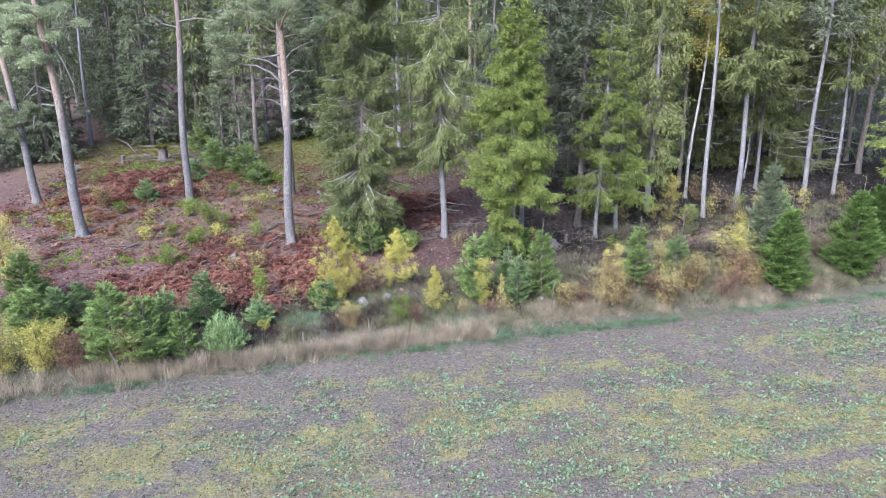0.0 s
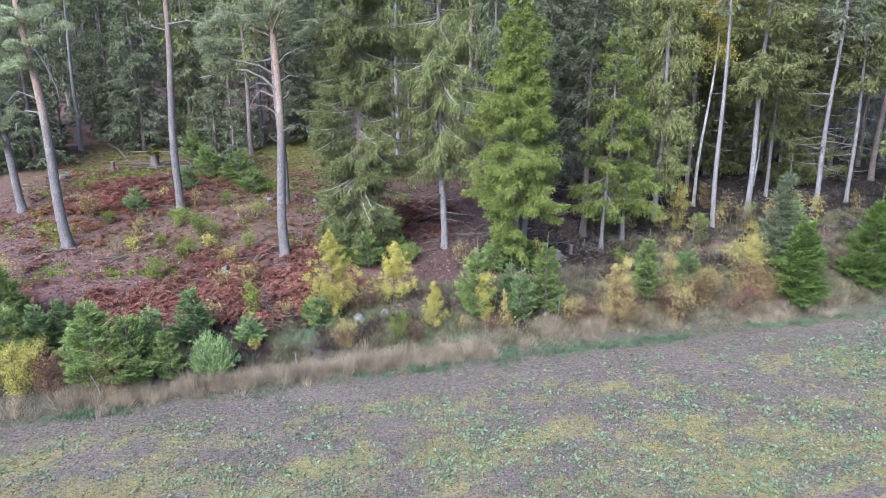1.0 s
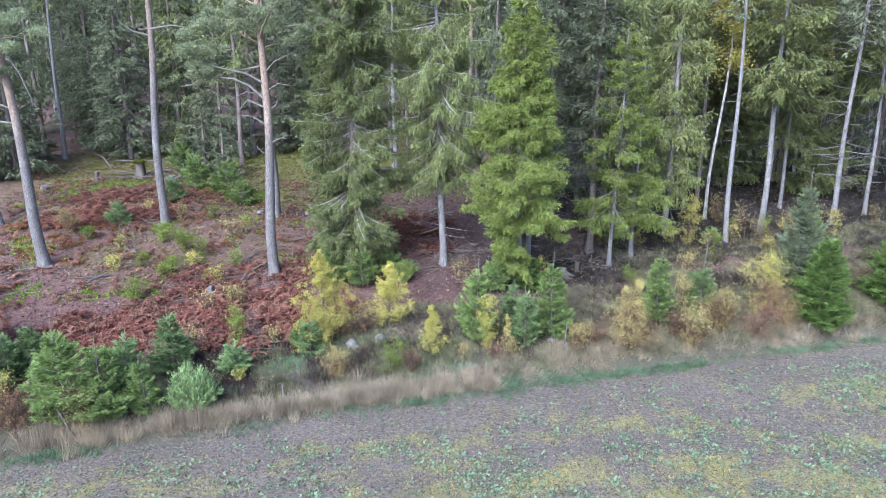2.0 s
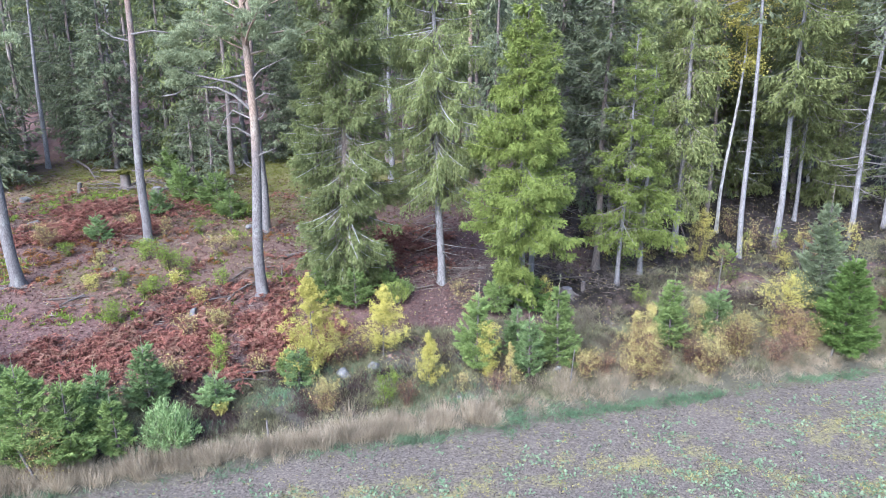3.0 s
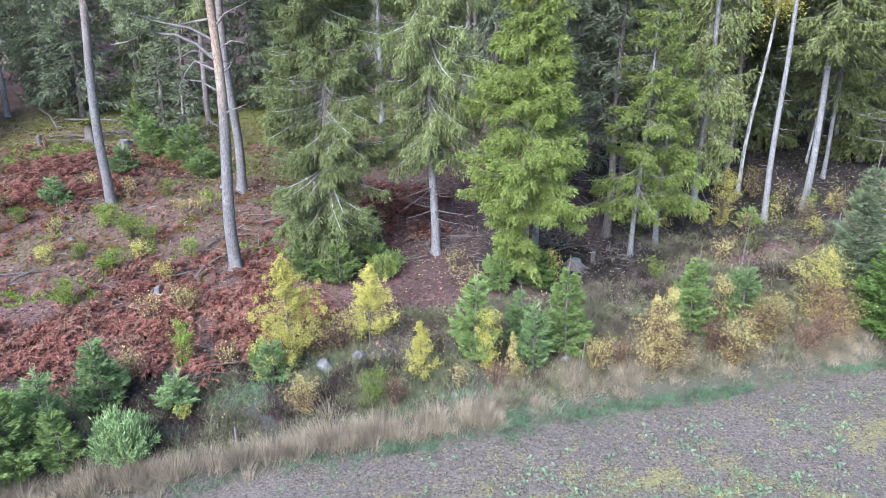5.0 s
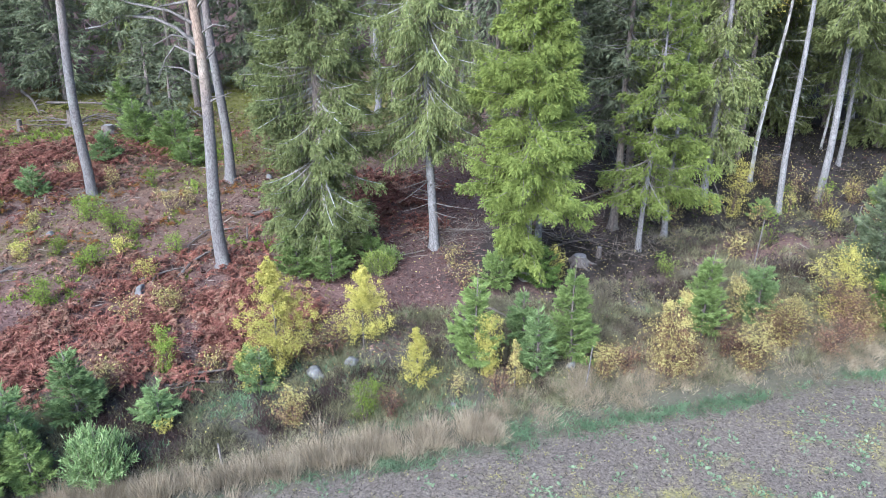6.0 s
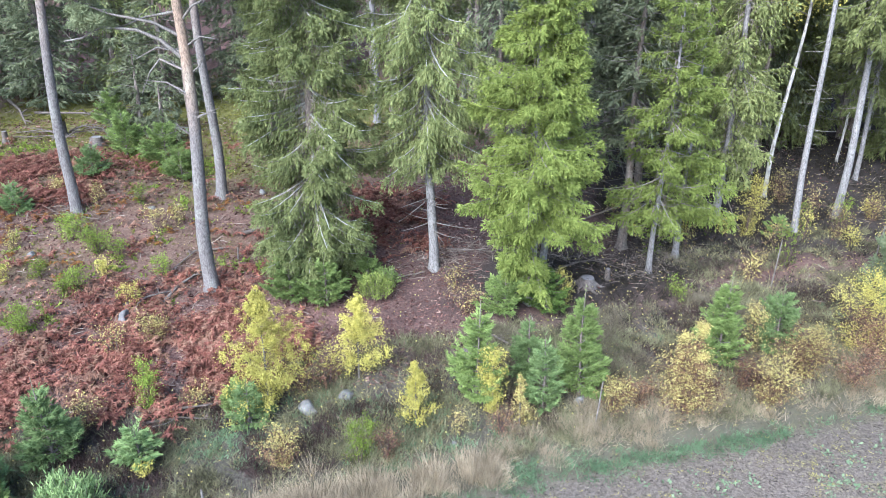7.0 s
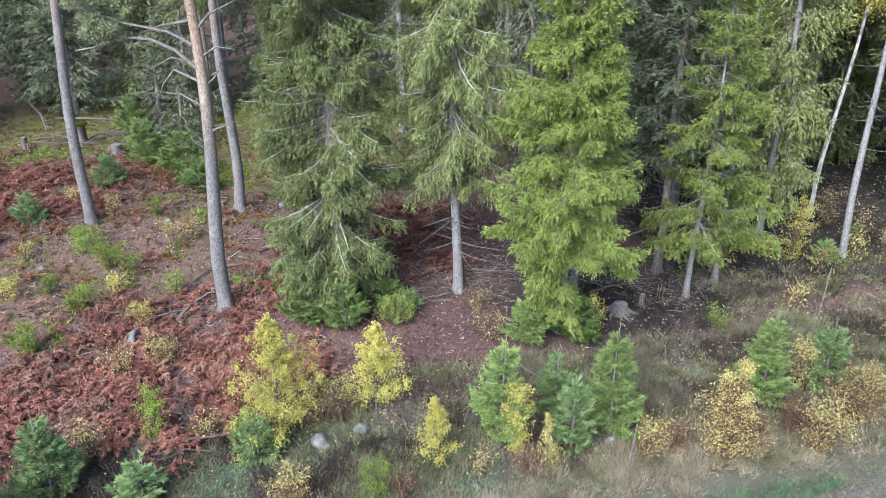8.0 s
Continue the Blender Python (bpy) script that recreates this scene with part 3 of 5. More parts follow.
def pine(x, y, h, radius, low, spread, label, bark=None, lean=(0, 0), bare=(), tufts=(), stubs=10, per=46, name="pine_tree", group="", crown_n=26, stub_range=None):
    """A pine: long stem, bare limbs given as polylines from the foot, stubs, and a crown of needle cushions on crooked limbs."""
    tree = thing(name, x, y, label, "tree", group)
    line = trunk_part(tree, h, radius, bark or BARK_PINE, lean, 0.3, 10, wobble=0.09)
    for points in bare:
        p = np.array(points, float)
        r0 = 0.03 + 0.012 * np.linalg.norm(p[-1] - p[0])
        sticks = [tube(p, r0 * np.linspace(1, 0.3, len(p)), 5)]
        for q in range(5):
            s = rng.random() * (len(p) - 1.2) + 0.2
            a = p[int(s)] + (p[int(s) + 1] - p[int(s)]) * (s % 1)
            t = a + rng.normal(size=3) * (0.3, 0.3, 0.22)
            sticks.append(tube([a, (a + t) / 2 + rng.normal(size=3) * 0.05, t], [0.016, 0.011, 0.006], 3))
        v, q = join(sticks)
        part("dead_limb", v, q, BARK_DEAD, tree)
    sticks = []
    z0, z1 = stub_range or (low * 0.35, low)
    zz = z0 + (z1 - z0) * rng.random(stubs)
    ll = 0.15 + 0.5 * rng.random(stubs) ** 2
    sticks += limbs(line, zz, ang(stubs), ll, rng.normal(size=stubs) * 0.3, rng.normal(size=stubs) * 0.2, np.full(stubs, 0.022), 3)[1]
    n = crown_n
    zc = low + (h - low) * np.linspace(0.0, 0.97, n)
    f = (zc - low) / (h - low)
    ll = spread * (0.55 + 0.6 * rng.random(n)) * np.sqrt(np.clip(1.05 - f, 0.12, 1))
    pts, st = limbs(line, zc, np.arange(n) * 2.4 + rng.normal(size=n) * 0.4, ll, 0.25 + 0.3 * f, rng.normal(size=n) * 0.15 + 0.1, 0.025 + 0.014 * ll, 6)
    sticks += st
    cen = np.concatenate([pts[:, 4] + (0, 0, 0.12), pts[:, 5] + (0, 0, 0.12), pts[:, 5] + rng.normal(size=(n, 3)) * (0.4, 0.4, 0.15)])
    if len(tufts):
        cen = np.concatenate([cen, np.repeat(np.array(tufts, float), 7, 0) + rng.normal(size=(7 * len(tufts), 3)) * (0.26, 0.26, 0.11)])
    cen = cen[(cen[:, 2] < 13.5) | (np.arange(len(cen)) % 3 == 0)]
    v, q = needle_tufts(cen, 0.26 + 0.14 * rng.random(len(cen)), per * 6, 0.1, 0.042)
    part("crown", v, q, NEEDLE_PINE, tree)
    v, q = join(sticks)
    tagged(part("branchwork", v, q, BARK_PINE, tree, "orange-brown crooked branchwork"), kind="stuff")
    return tree


def leafy(x, y, h, r, leaves, count, label, category="sapling", leaf=0.07, shape="cone", stems=1, name="birch_sapling", bark=None, fill=0.0, group=""):
    """A broadleaved sapling or bush: thin stems, twigs, and loose leaves gathered round the twig ends."""
    plant = thing(name, x, y, label, category, group)
    sticks, tips = [], []
    for s in range(stems):
        a = ang(1)[0]
        lean = (0.0 if stems == 1 else 0.35 * r / h * (0.4 + rng.random())) * np.array([np.cos(a), np.sin(a)]) * 1.6
        line = trunk_line(h * (0.97 if stems == 1 else 0.65 + 0.33 * rng.random()), lean, 0.04, 9)
        top = line[-1, 2]
        v, q = tube(line - (0, 0, 0.06), np.linspace(0.012 + 0.006 * h, 0.005, 9), 5)
        part("stem", v, q, bark or (BARK_DEAD if stems == 1 else TWIG_DARK), plant)
        n = max(int(22 * h / max(stems, 1) ** 0.5), 10)
        z = top * (fill + (1 - fill) * rng.random(n) ** 0.85) * 0.98
        f = z / top
        prof = {"cone": np.clip(1.15 * (1.03 - f) ** 1.1, 0.04, 1.1), "ball": np.sqrt(np.clip(1 - (2 * f - 1) ** 2, 0.15, 1)), "plume": np.clip(np.sin(f * 2.7 + 0.25), 0.1, 1)}[shape]
        L = r * prof * (0.6 + 0.55 * rng.random(n)) * (1 if stems == 1 else 0.7) + 0.05
        rise = (0.75 if shape == "cone" else 1.0) if stems == 1 else 0.6
        pts, st = limbs(line, np.minimum(z, top * 0.93), ang(n), L * (0.8 if stems == 1 else 1.0), rise + 0.3 * rng.normal(size=n), rng.normal(size=n) * 0.1, np.full(n, 0.009), 4)
        sticks += st
        tips += [pts[:, 1], pts[:, 2], pts[:, 3], line[-3:]]
    tips = np.concatenate(tips)
    who = rng.integers(0, len(tips), count)
    pos = tips[who] + rng.normal(size=(count, 3)) * (0.035 + 0.06 * min(r, 1.2)) * (0.4 + 1.1 * rng.random((count, 1))) * (np.clip(1.3 - tips[who, 2:] / h, 0.35, 1.0) if shape == "cone" else 1.0)
    pos[:, 2] = np.maximum(pos[:, 2], 0.05)
    v, q = blades(pos, rng.normal(size=(count, 3)) - np.array([0, 0, 0.4]), leaf * (0.6 + 0.8 * rng.random(count)), leaf * (0.6 + 0.5 * rng.random(count)), tri=True)
    part("crown", v, q, leaves, plant)
    if leaves is LEAF_GOLD and r >= 0.7:
        # the leaves inside and below have turned brown
        turn = np.random.default_rng(int(1000 * (x + 50)))
        low = tips[tips[:, 2] < h * 0.75]
        m = int(count * 0.7)
        pos = low[turn.integers(0, len(low), m)] * np.array([0.92, 0.92, 0.85]) + turn.normal(size=(m, 3)) * 0.09
        pos[:, 2] = np.maximum(pos[:, 2], 0.05)
        part("brown_leaves", *blades(pos, turn.normal(size=(m, 3)) - np.array([0, 0, 0.4]), leaf * (0.6 + 0.8 * turn.random(m)), leaf * (0.5 + 0.5 * turn.random(m)), tri=True), LEAF_RUST, plant, "withered brown inner leaves")
    v, q = join(sticks)
    tagged(part("twigwork", v, q, bark or TWIG_DARK, plant), kind="stuff")
    return plant


def young_spruce(x, y, h, r, needles, label, name="young_spruce", per_metre=290, group="young trees on the bank", steep=0.55, hang=0.3, size=0.11, lumpy=0.3, **extra):
    return spruce(x, y, h * 1.13, r * 0.9, 0.12 * h ** 0.5, needles, label, group, radius=0.018 + 0.009 * h, per_metre=per_metre * 1.2, size=size * 1.05, width=0.031, lumpy=lumpy, hang=hang, gap=0.13, power=0.85,
                  name=name, steep=steep, shed=0.05, leader=0.2 * h, limb=0.8, **extra)


def juniper(x, y, h, r, label, needles=None, name="juniper_bush", count=2600, blade=0.17):
    bush = thing(name, x, y, label, "bush")
    n = 60
    a, rr = ang(n), r * np.sqrt(rng.random(n))
    tip = np.stack([rr * np.cos(a), rr * np.sin(a), h * (1 - 0.55 * (rr / r) ** 2) * (0.75 + 0.3 * rng.random(n))], 1)
    who = rng.integers(0, n, count)
    s = 0.15 + 0.85 * rng.random((count, 1)) ** 0.6
    foot = tip * np.array([0.3, 0.3, 0])
    pos = foot[who] + (tip[who] - foot[who]) * s + rng.normal(size=(count, 3)) * 0.06
    d = unit(tip[who] - foot[who]) + rng.normal(size=(count, 3)) * 0.5
    v, q = blades(pos, d, blade * (0.6 + 0.7 * rng.random(count)), 0.03)
    part("crown", v, q, needles or JUNIPER, bush)
    v, q = join([tube([foot[k], (foot[k] + tip[k]) / 2, tip[k] * 0.95], [0.016, 0.01, 0.005], 3) for k in range(n)])
    tagged(part("twigwork", v, q, TWIG, bush), kind="stuff")
    return bush


# ---- the pines of the clearing ----
pine(-20.07, 40.64, 18.5, 0.29, 11.0, 2.6, "tall pine with orange upper bark and cushioned grey-green crown", lean=(-0.045, 0),
     bare=[[(-0.5, 0, 10.1), (-0.1, 0, 10.3), (0.35, -0.1, 9.6), (0.75, -0.1, 8.4), (0.8, -0.1, 7.7)], [(-0.4, 0, 7.2), (-1.1, 0, 7.3), (-1.6, -0.1, 6.6), (-1.75, -0.1, 5.9)],
           [(-0.4, 0, 7.9), (-1.2, -0.2, 8.3), (-1.9, -0.3, 7.6)]], tufts=[(-2.2, -0.3, 10.0), (-0.5, -0.4, 9.7), (0.2, -0.3, 10.8), (-1.1, -0.4, 11.6), (-1.3, -0.4, 9.5), (-2.2, -0.2, 11.5), (0.0, -0.3, 12.0), (-1.8, -0.4, 10.8), (-0.7, -0.6, 10.6)])
pine(-25.16, 45.85, 17.5, 0.25, 10.5, 2.4, "slanting pine with a low cushion of needles", lean=(-0.07, 0),
     bare=[[(-0.1, 0, 4.7), (0.3, -0.2, 5.6), (0.9, -0.3, 6.6), (1.6, -0.3, 6.9)], [(-0.1, 0, 4.6), (-0.8, -0.2, 5.2), (-1.4, -0.2, 5.3)]],
     tufts=[(-1.1, -0.3, 5.0), (0.0, -0.5, 5.3), (0.7, -0.3, 5.8), (-0.5, -0.4, 4.3), (-1.0, -0.3, 4.4), (1.1, -0.3, 5.7), (-0.6, -0.3, 5.8), (-0.4, -0.5, 5.0)])
pine(-15.41, 45.07, 20.0, 0.235, 13.2, 2.6, "tall straight pine with grey bark and short stubs", bark=BARK_PINE_GREY, lean=(0.027, 0), stubs=22, stub_range=(5.5, 12),
     bare=[[(0.3, 0, 10.2), (-0.5, 0, 10.4), (-1.2, 0, 10.9)], [(0.3, 0, 10.5), (1.5, -0.1, 10.7), (3.2, -0.2, 10.5)]])
pine(-8.39, 40.24, 18.0, 0.265, 11.0, 3.1, "big pine with orange bark, bare crooked limbs and spreading crown", lean=(0.015, 0), stubs=12, stub_range=(7.0, 11.0), crown_n=34,
     bare=[[(0.1, 0, 8.7), (-0.5, -0.1, 9.3), (-1.2, -0.2, 9.65), (-2.3, -0.3, 9.75), (-3.0, -0.3, 9.4), (-3.6, -0.3, 9.3)],
           [(0.1, 0, 7.5), (-0.5, -0.1, 7.9), (-1.2, -0.2, 8.0)], [(0.1, 0, 8.3), (-0.7, 0.1, 8.65), (-1.1, 0.1, 8.2), (-1.5, 0.1, 7.4)],
           [(0.1, 0, 6.5), (0.5, 0, 6.75), (1.15, 0, 7.0)], [(0.1, 0, 6.0), (-0.25, -0.1, 6.3), (-0.4, -0.1, 6.5)], [(0.15, 0, 9.4), (-0.6, -0.3, 9.9), (-1.9, -0.5, 10.2), (-2.9, -0.5, 10.6)],
           [(0.15, 0, 9.8), (0.7, -0.1, 10.4), (1.9, -0.2, 10.95)], [(0.15, 0, 9.0), (0.8, 0, 9.4), (1.4, 0, 9.3)], [(0.1, 0, 8.0), (0.6, 0.1, 8.4), (0.9, 0.1, 8.9)],
           [(0.1, 0, 10.2), (-1.0, 0.2, 10.0), (-2.1, 0.3, 9.6)], [(0.12, 0, 8.9), (-0.8, 0.3, 9.0), (-1.6, 0.4, 8.6)]],
     tufts=[(-2.6, -0.3, 9.9), (-2.2, -0.3, 10.0), (-2.9, -0.3, 10.3), (-2.7, -0.5, 11.0), (-3.2, -0.4, 11.5), (-2.4, -0.3, 11.8), (1.7, -0.2, 11.4), (2.2, -0.2, 11.7), (1.0, -0.4, 11.9), (-1.8, -0.4, 10.9), (0.8, -0.4, 12.1), (-0.6, -0.5, 12.2), (-2.0, -0.4, 12.1), (-2.8, -0.4, 10.9), (0.3, -0.4, 12.6), (-1.1, -0.4, 12.7)])
pine(-9.65, 47.15, 20.0, 0.23, 13.5, 2.4, "slim grey pine standing behind a bigger one", bark=BARK_PINE_GREY, lean=(-0.009, 0), stubs=14)

# ---- the spruces along the edge of the wood ----
spruce(-4.43, 41.45, 19.0, 2.2, 0.5, NEEDLE_OLIVE, "big dense olive-green spruce with lichened limbs down to the ground", radius=0.24, per_metre=440, size=0.105, width=0.038, hang=1.3, shed=0.08, power=0.14, gap=0.3, per_whorl=8, belly=3.2, foot=0.62, limb=1.8, wood=BARK_LICHEN, withered=36)
spruce(0.1, 42.2, 20.0, 2.15, 4.8, NEEDLE_OLIVE, "tall spruce with a bare pale stem and hanging olive twigs", radius=0.2, lean=(-0.03, 0), per_metre=400, size=0.11, width=0.038, hang=2.0, shed=0.32, power=0.26, limb=1.8, per_whorl=7, wood=BARK_LICHEN, dead=(1.6, 5.8, 46, 1.6), bark=BARK_PALE, withered=22)
spruce(3.7, 39.64, 13.5, 3.0, 1.1, NEEDLE_BRIGHT, "bright green cone-shaped spruce with dense fans of twigs", radius=0.17, per_metre=560, size=0.1, width=0.037, hang=1.05, power=0.66, gap=0.24, bald=(5, 65, 3.2), belly=1.7, foot=0.33, dead=(0.6, 3.0, 14, 1.2), bark=BARK_PALE, per_whorl=7, withered=8, limb=1.0, shed=0.14)
spruce(4.47, 41.87, 15.0, 1.5, 6.5, NEEDLE_OLIVE, "slim spruce half hidden behind a denser one", radius=0.15, hang=0.8, dead=(0.8, 6.5, 16, 1.3), bark=BARK_PALE)
spruce(8.73, 41.84, 12.0, 1.75, 2.2, NEEDLE_BRIGHT, "thin spruce with an open crown and visible pale stem", radius=0.12, lean=(0.02, 0), per_metre=360, size=0.1, width=0.04, hang=0.9, shed=0.3, power=0.45, belly=3.0, limb=1.4, gap=0.32, dead=(1.0, 9.0, 22, 1.0), bark=BARK_PALE, withered=10)
spruce(8.05, 43.8, 16.0, 2.3, 5.2, NEEDLE_DARK, "dark spruce with a bare lower stem", radius=0.19, hang=0.8, dead=(1.2, 6.0, 26, 1.8))
spruce(10.18, 43.16, 10.5, 1.7, 2.4, NEEDLE_BRIGHT, "green spruce with drooping twigs beside a thinner one", radius=0.14, hang=1.4, per_metre=290, size=0.115, width=0.046, shed=0.25, dead=(0.6, 3.0, 12, 1.2), bark=BARK_PALE, withered=10)
spruce(12.73, 46.0, 18.5, 1.75, 2.6, NEEDLE_SHADE, "tall green spruce with long hanging twigs", radius=0.18, hang=1.9, per_metre=230, size=0.13, width=0.058, power=0.4, shed=0.15, dead=(0.5, 3.0, 14, 1.6), bark=BARK_PALE, withered=12)
spruce(9.58, 47.93, 20.0, 2.6, 6.0, NEEDLE_OLIVE, "tall olive spruce in the second row", radius=0.2, hang=1.5, power=0.45, dead=(1.0, 6.5, 24, 1.8), per_metre=110, size=0.22, width=0.075)
spruce(6.29, 46.53, 19.0, 2.5, 6.0, NEEDLE_DARK, "dark spruce in the second row", radius=0.17, hang=0.8, power=0.5, dead=(0.8, 6.5, 28, 1.7), per_metre=105, size=0.22, width=0.075)
spruce(-3.35, 58.3, 22.0, 1.7, 8.5, NEEDLE_OLIVE, "tall olive spruce with a long straight grey stem", radius=0.2, hang=1.6, power=0.4, shed=0.3, dead=(3.0, 9.0, 20, 1.2), per_metre=110, size=0.2, width=0.06, bark=BARK_PALE)
pine(1.72, 58.3, 21.0, 0.2, 13.5, 2.2, "tall pine with orange-brown stem behind spruces", lean=(0.03, 0), stubs=14)
spruce(-2.6, 60.5, 21.0, 1.6, 9.5, NEEDLE_DARK, "thin dark spruce with a long bare stem", radius=0.13, hang=1.5, power=0.4, shed=0.3, dead=(3.0, 9.5, 16, 1.2), per_metre=80, size=0.22, width=0.07)
spruce(16.24, 51.44, 21.0, 2.3, 8.0, NEEDLE_OLIVE, "spruce with a long bare brown stem", radius=0.14, dead=(1.5, 8.5, 20, 1.2), hang=0.9, power=0.45, per_metre=75, size=0.22, width=0.075)
spruce(15.97, 45.2, 21.0, 1.8, 12.6, NEEDLE_DARK, "tall spruce with a straight pale bare stem", radius=0.15, lean=(-0.025, 0), bark=BARK_PALE, dead=(2.0, 14, 44, 0.9), hang=0.9, power=0.4, shed=0.45, per_metre=90)
spruce(18.5, 46.65, 22.0, 2.6, 8.0, NEEDLE_SHADE, "tall spruce with a thick pale stem", radius=0.18, lean=(-0.008, 0), bark=BARK_PALE, dead=(2.5, 11, 30, 0.9), hang=1.3, power=0.4, shed=0.45, per_metre=150)
spruce(23.36, 48.08, 21.0, 2.4, 11.0, NEEDLE_DARK, "dying spruce with many long bare curved limbs", radius=0.165, bark=BARK_PALE, dead=(2.0, 13, 75, 2.6), hang=0.8, shed=0.4)
spruce(26.1, 49.65, 20.0, 2.4, 8.0, NEEDLE_SHADE, "spruce with bare lower limbs near the dying one", radius=0.13, lean=(-0.029, 0), bark=BARK_PALE, dead=(1.5, 9, 30, 1.6), hang=1.3, shed=0.3, per_metre=150)
spruce(21.2, 50.5, 20.0, 2.5, 4.5, NEEDLE_SHADE, "dark green spruce between pale stems", radius=0.12, hang=1.3, per_metre=150, size=0.15, width=0.05, shed=0.2, bark=BARK_PALE)
spruce(19.3, 55.0, 17.0, 2.6, 0.8, NEEDLE_SHADE, "dark spruce with low limbs behind pale stems", radius=0.18, hang=1.3, per_metre=150, size=0.15, width=0.05, withered=6)
spruce(24.6, 53.2, 18.0, 2.7, 0.7, NEEDLE_SHADE, "dark spruce with low limbs behind pale stems", radius=0.18, hang=1.3, per_metre=150, size=0.15, width=0.05, withered=6)
spruce(14.2, 53.0, 18.0, 2.5, 1.2, NEEDLE_SHADE, "dark spruce with low limbs behind a birch", radius=0.18, hang=1.3, per_metre=150, size=0.15, width=0.05, withered=6)
spruce(29.5, 47.0, 18.0, 2.8, 2.5, NEEDLE_BRIGHT, "green spruce at the edge of the wood", radius=0.18, hang=0.7, per_metre=50, size=0.22, width=0.075)
spruce(-27.86, 59.93, 17.0, 1.5, 11.0, NEEDLE_OLIVE, "thin bare spruce with a few dry limbs", radius=0.18, lean=(0.03, 0), dead=(2.5, 11, 40, 1.6), hang=0.8, shed=0.4, bark=BARK_PALE)


def birch(x, y, h, radius, low, spread, count, label, lean=(0, 0)):
    tree = thing("birch_tree", x, y, label, "tree")
    line = trunk_part(tree, h, radius, BARK_BIRCH, lean, 0.25, 8, wobble=0.12)
    n = 34
    z = low + (h - low) * rng.random(n)
    L = spread * (0.5 + 0.6 * rng.random(n)) * np.sqrt(np.clip(1.08 - (z - low) / (h - low), 0.1, 1))
    pts, st = limbs(line, z, ang(n), L, 0.5 + 0.2 * rng.normal(size=n), -0.25 + 0.1 * rng.normal(size=n), 0.012 + 0.008 * L, 5)
    v, q = join(st)
    tagged(part("branchwork", v, q, BARK_DEAD, tree), kind="stuff")
    tips = pts[:, 1:].reshape(-1, 3)
    who = rng.integers(0, len(tips), count)
    v, q = blades(tips[who] + rng.normal(size=(count, 3)) * 0.28, rng.normal(size=(count, 3)) - (0, 0, 0.5), 0.1 * (0.7 + 0.6 * rng.random(count)), 0.08)
    part("crown", v, q, LEAF_YELLOW, tree)
    return tree


birch(15.85, 48.5, 16.0, 0.11, 8.0, 2.2, 9000, "slim speckled birch with golden leaves high up", (0.019, -0.06))
birch(24.05, 55.2, 17.0, 0.13, 8.0, 2.4, 2800, "thin white birch among dark spruces", (-0.03, 0))
birch(21.2, 52.6, 17.5, 0.07, 9.0, 2.6, 5000, "golden-leaved birch deep in the wood", (0.0, -0.03))
birch(31.5, 60.0, 18.5, 0.15, 9.0, 3.2, 4200, "golden-leaved birch deep in the wood", (0.0, 0))

# ---- the wood behind ----
def far_wood():
    """The farthest rows of the wood, too far off to tell the trees apart."""
    pieces = []
    for k in range(70):
        x, y, h = -85 + 2.45 * k + rng.normal() * 0.8, 100 + 24 * rng.random(), 18 + 6 * rng.random()
        n = 620
        f = rng.random(n) ** 0.8
        a = ang(n)
        rr = 2.8 * (1 - f) ** 0.6 * (0.5 + 0.5 * rng.random(n))
        pos = np.stack([x + rr * np.cos(a), y + rr * np.sin(a), level(x, y) + 0.5 + f * h], 1)
        d = np.stack([np.cos(a), np.sin(a), -0.7 + 0.3 * rng.normal(size=n)], 1)
        pieces.append(blades(pos, d, 1.1, 0.55, tri=True))
    v, q = join(pieces)
    stuff("far_wood", v, q, NEEDLE_DARK, "dark spruce wood in the distance", "wood")


far_wood()


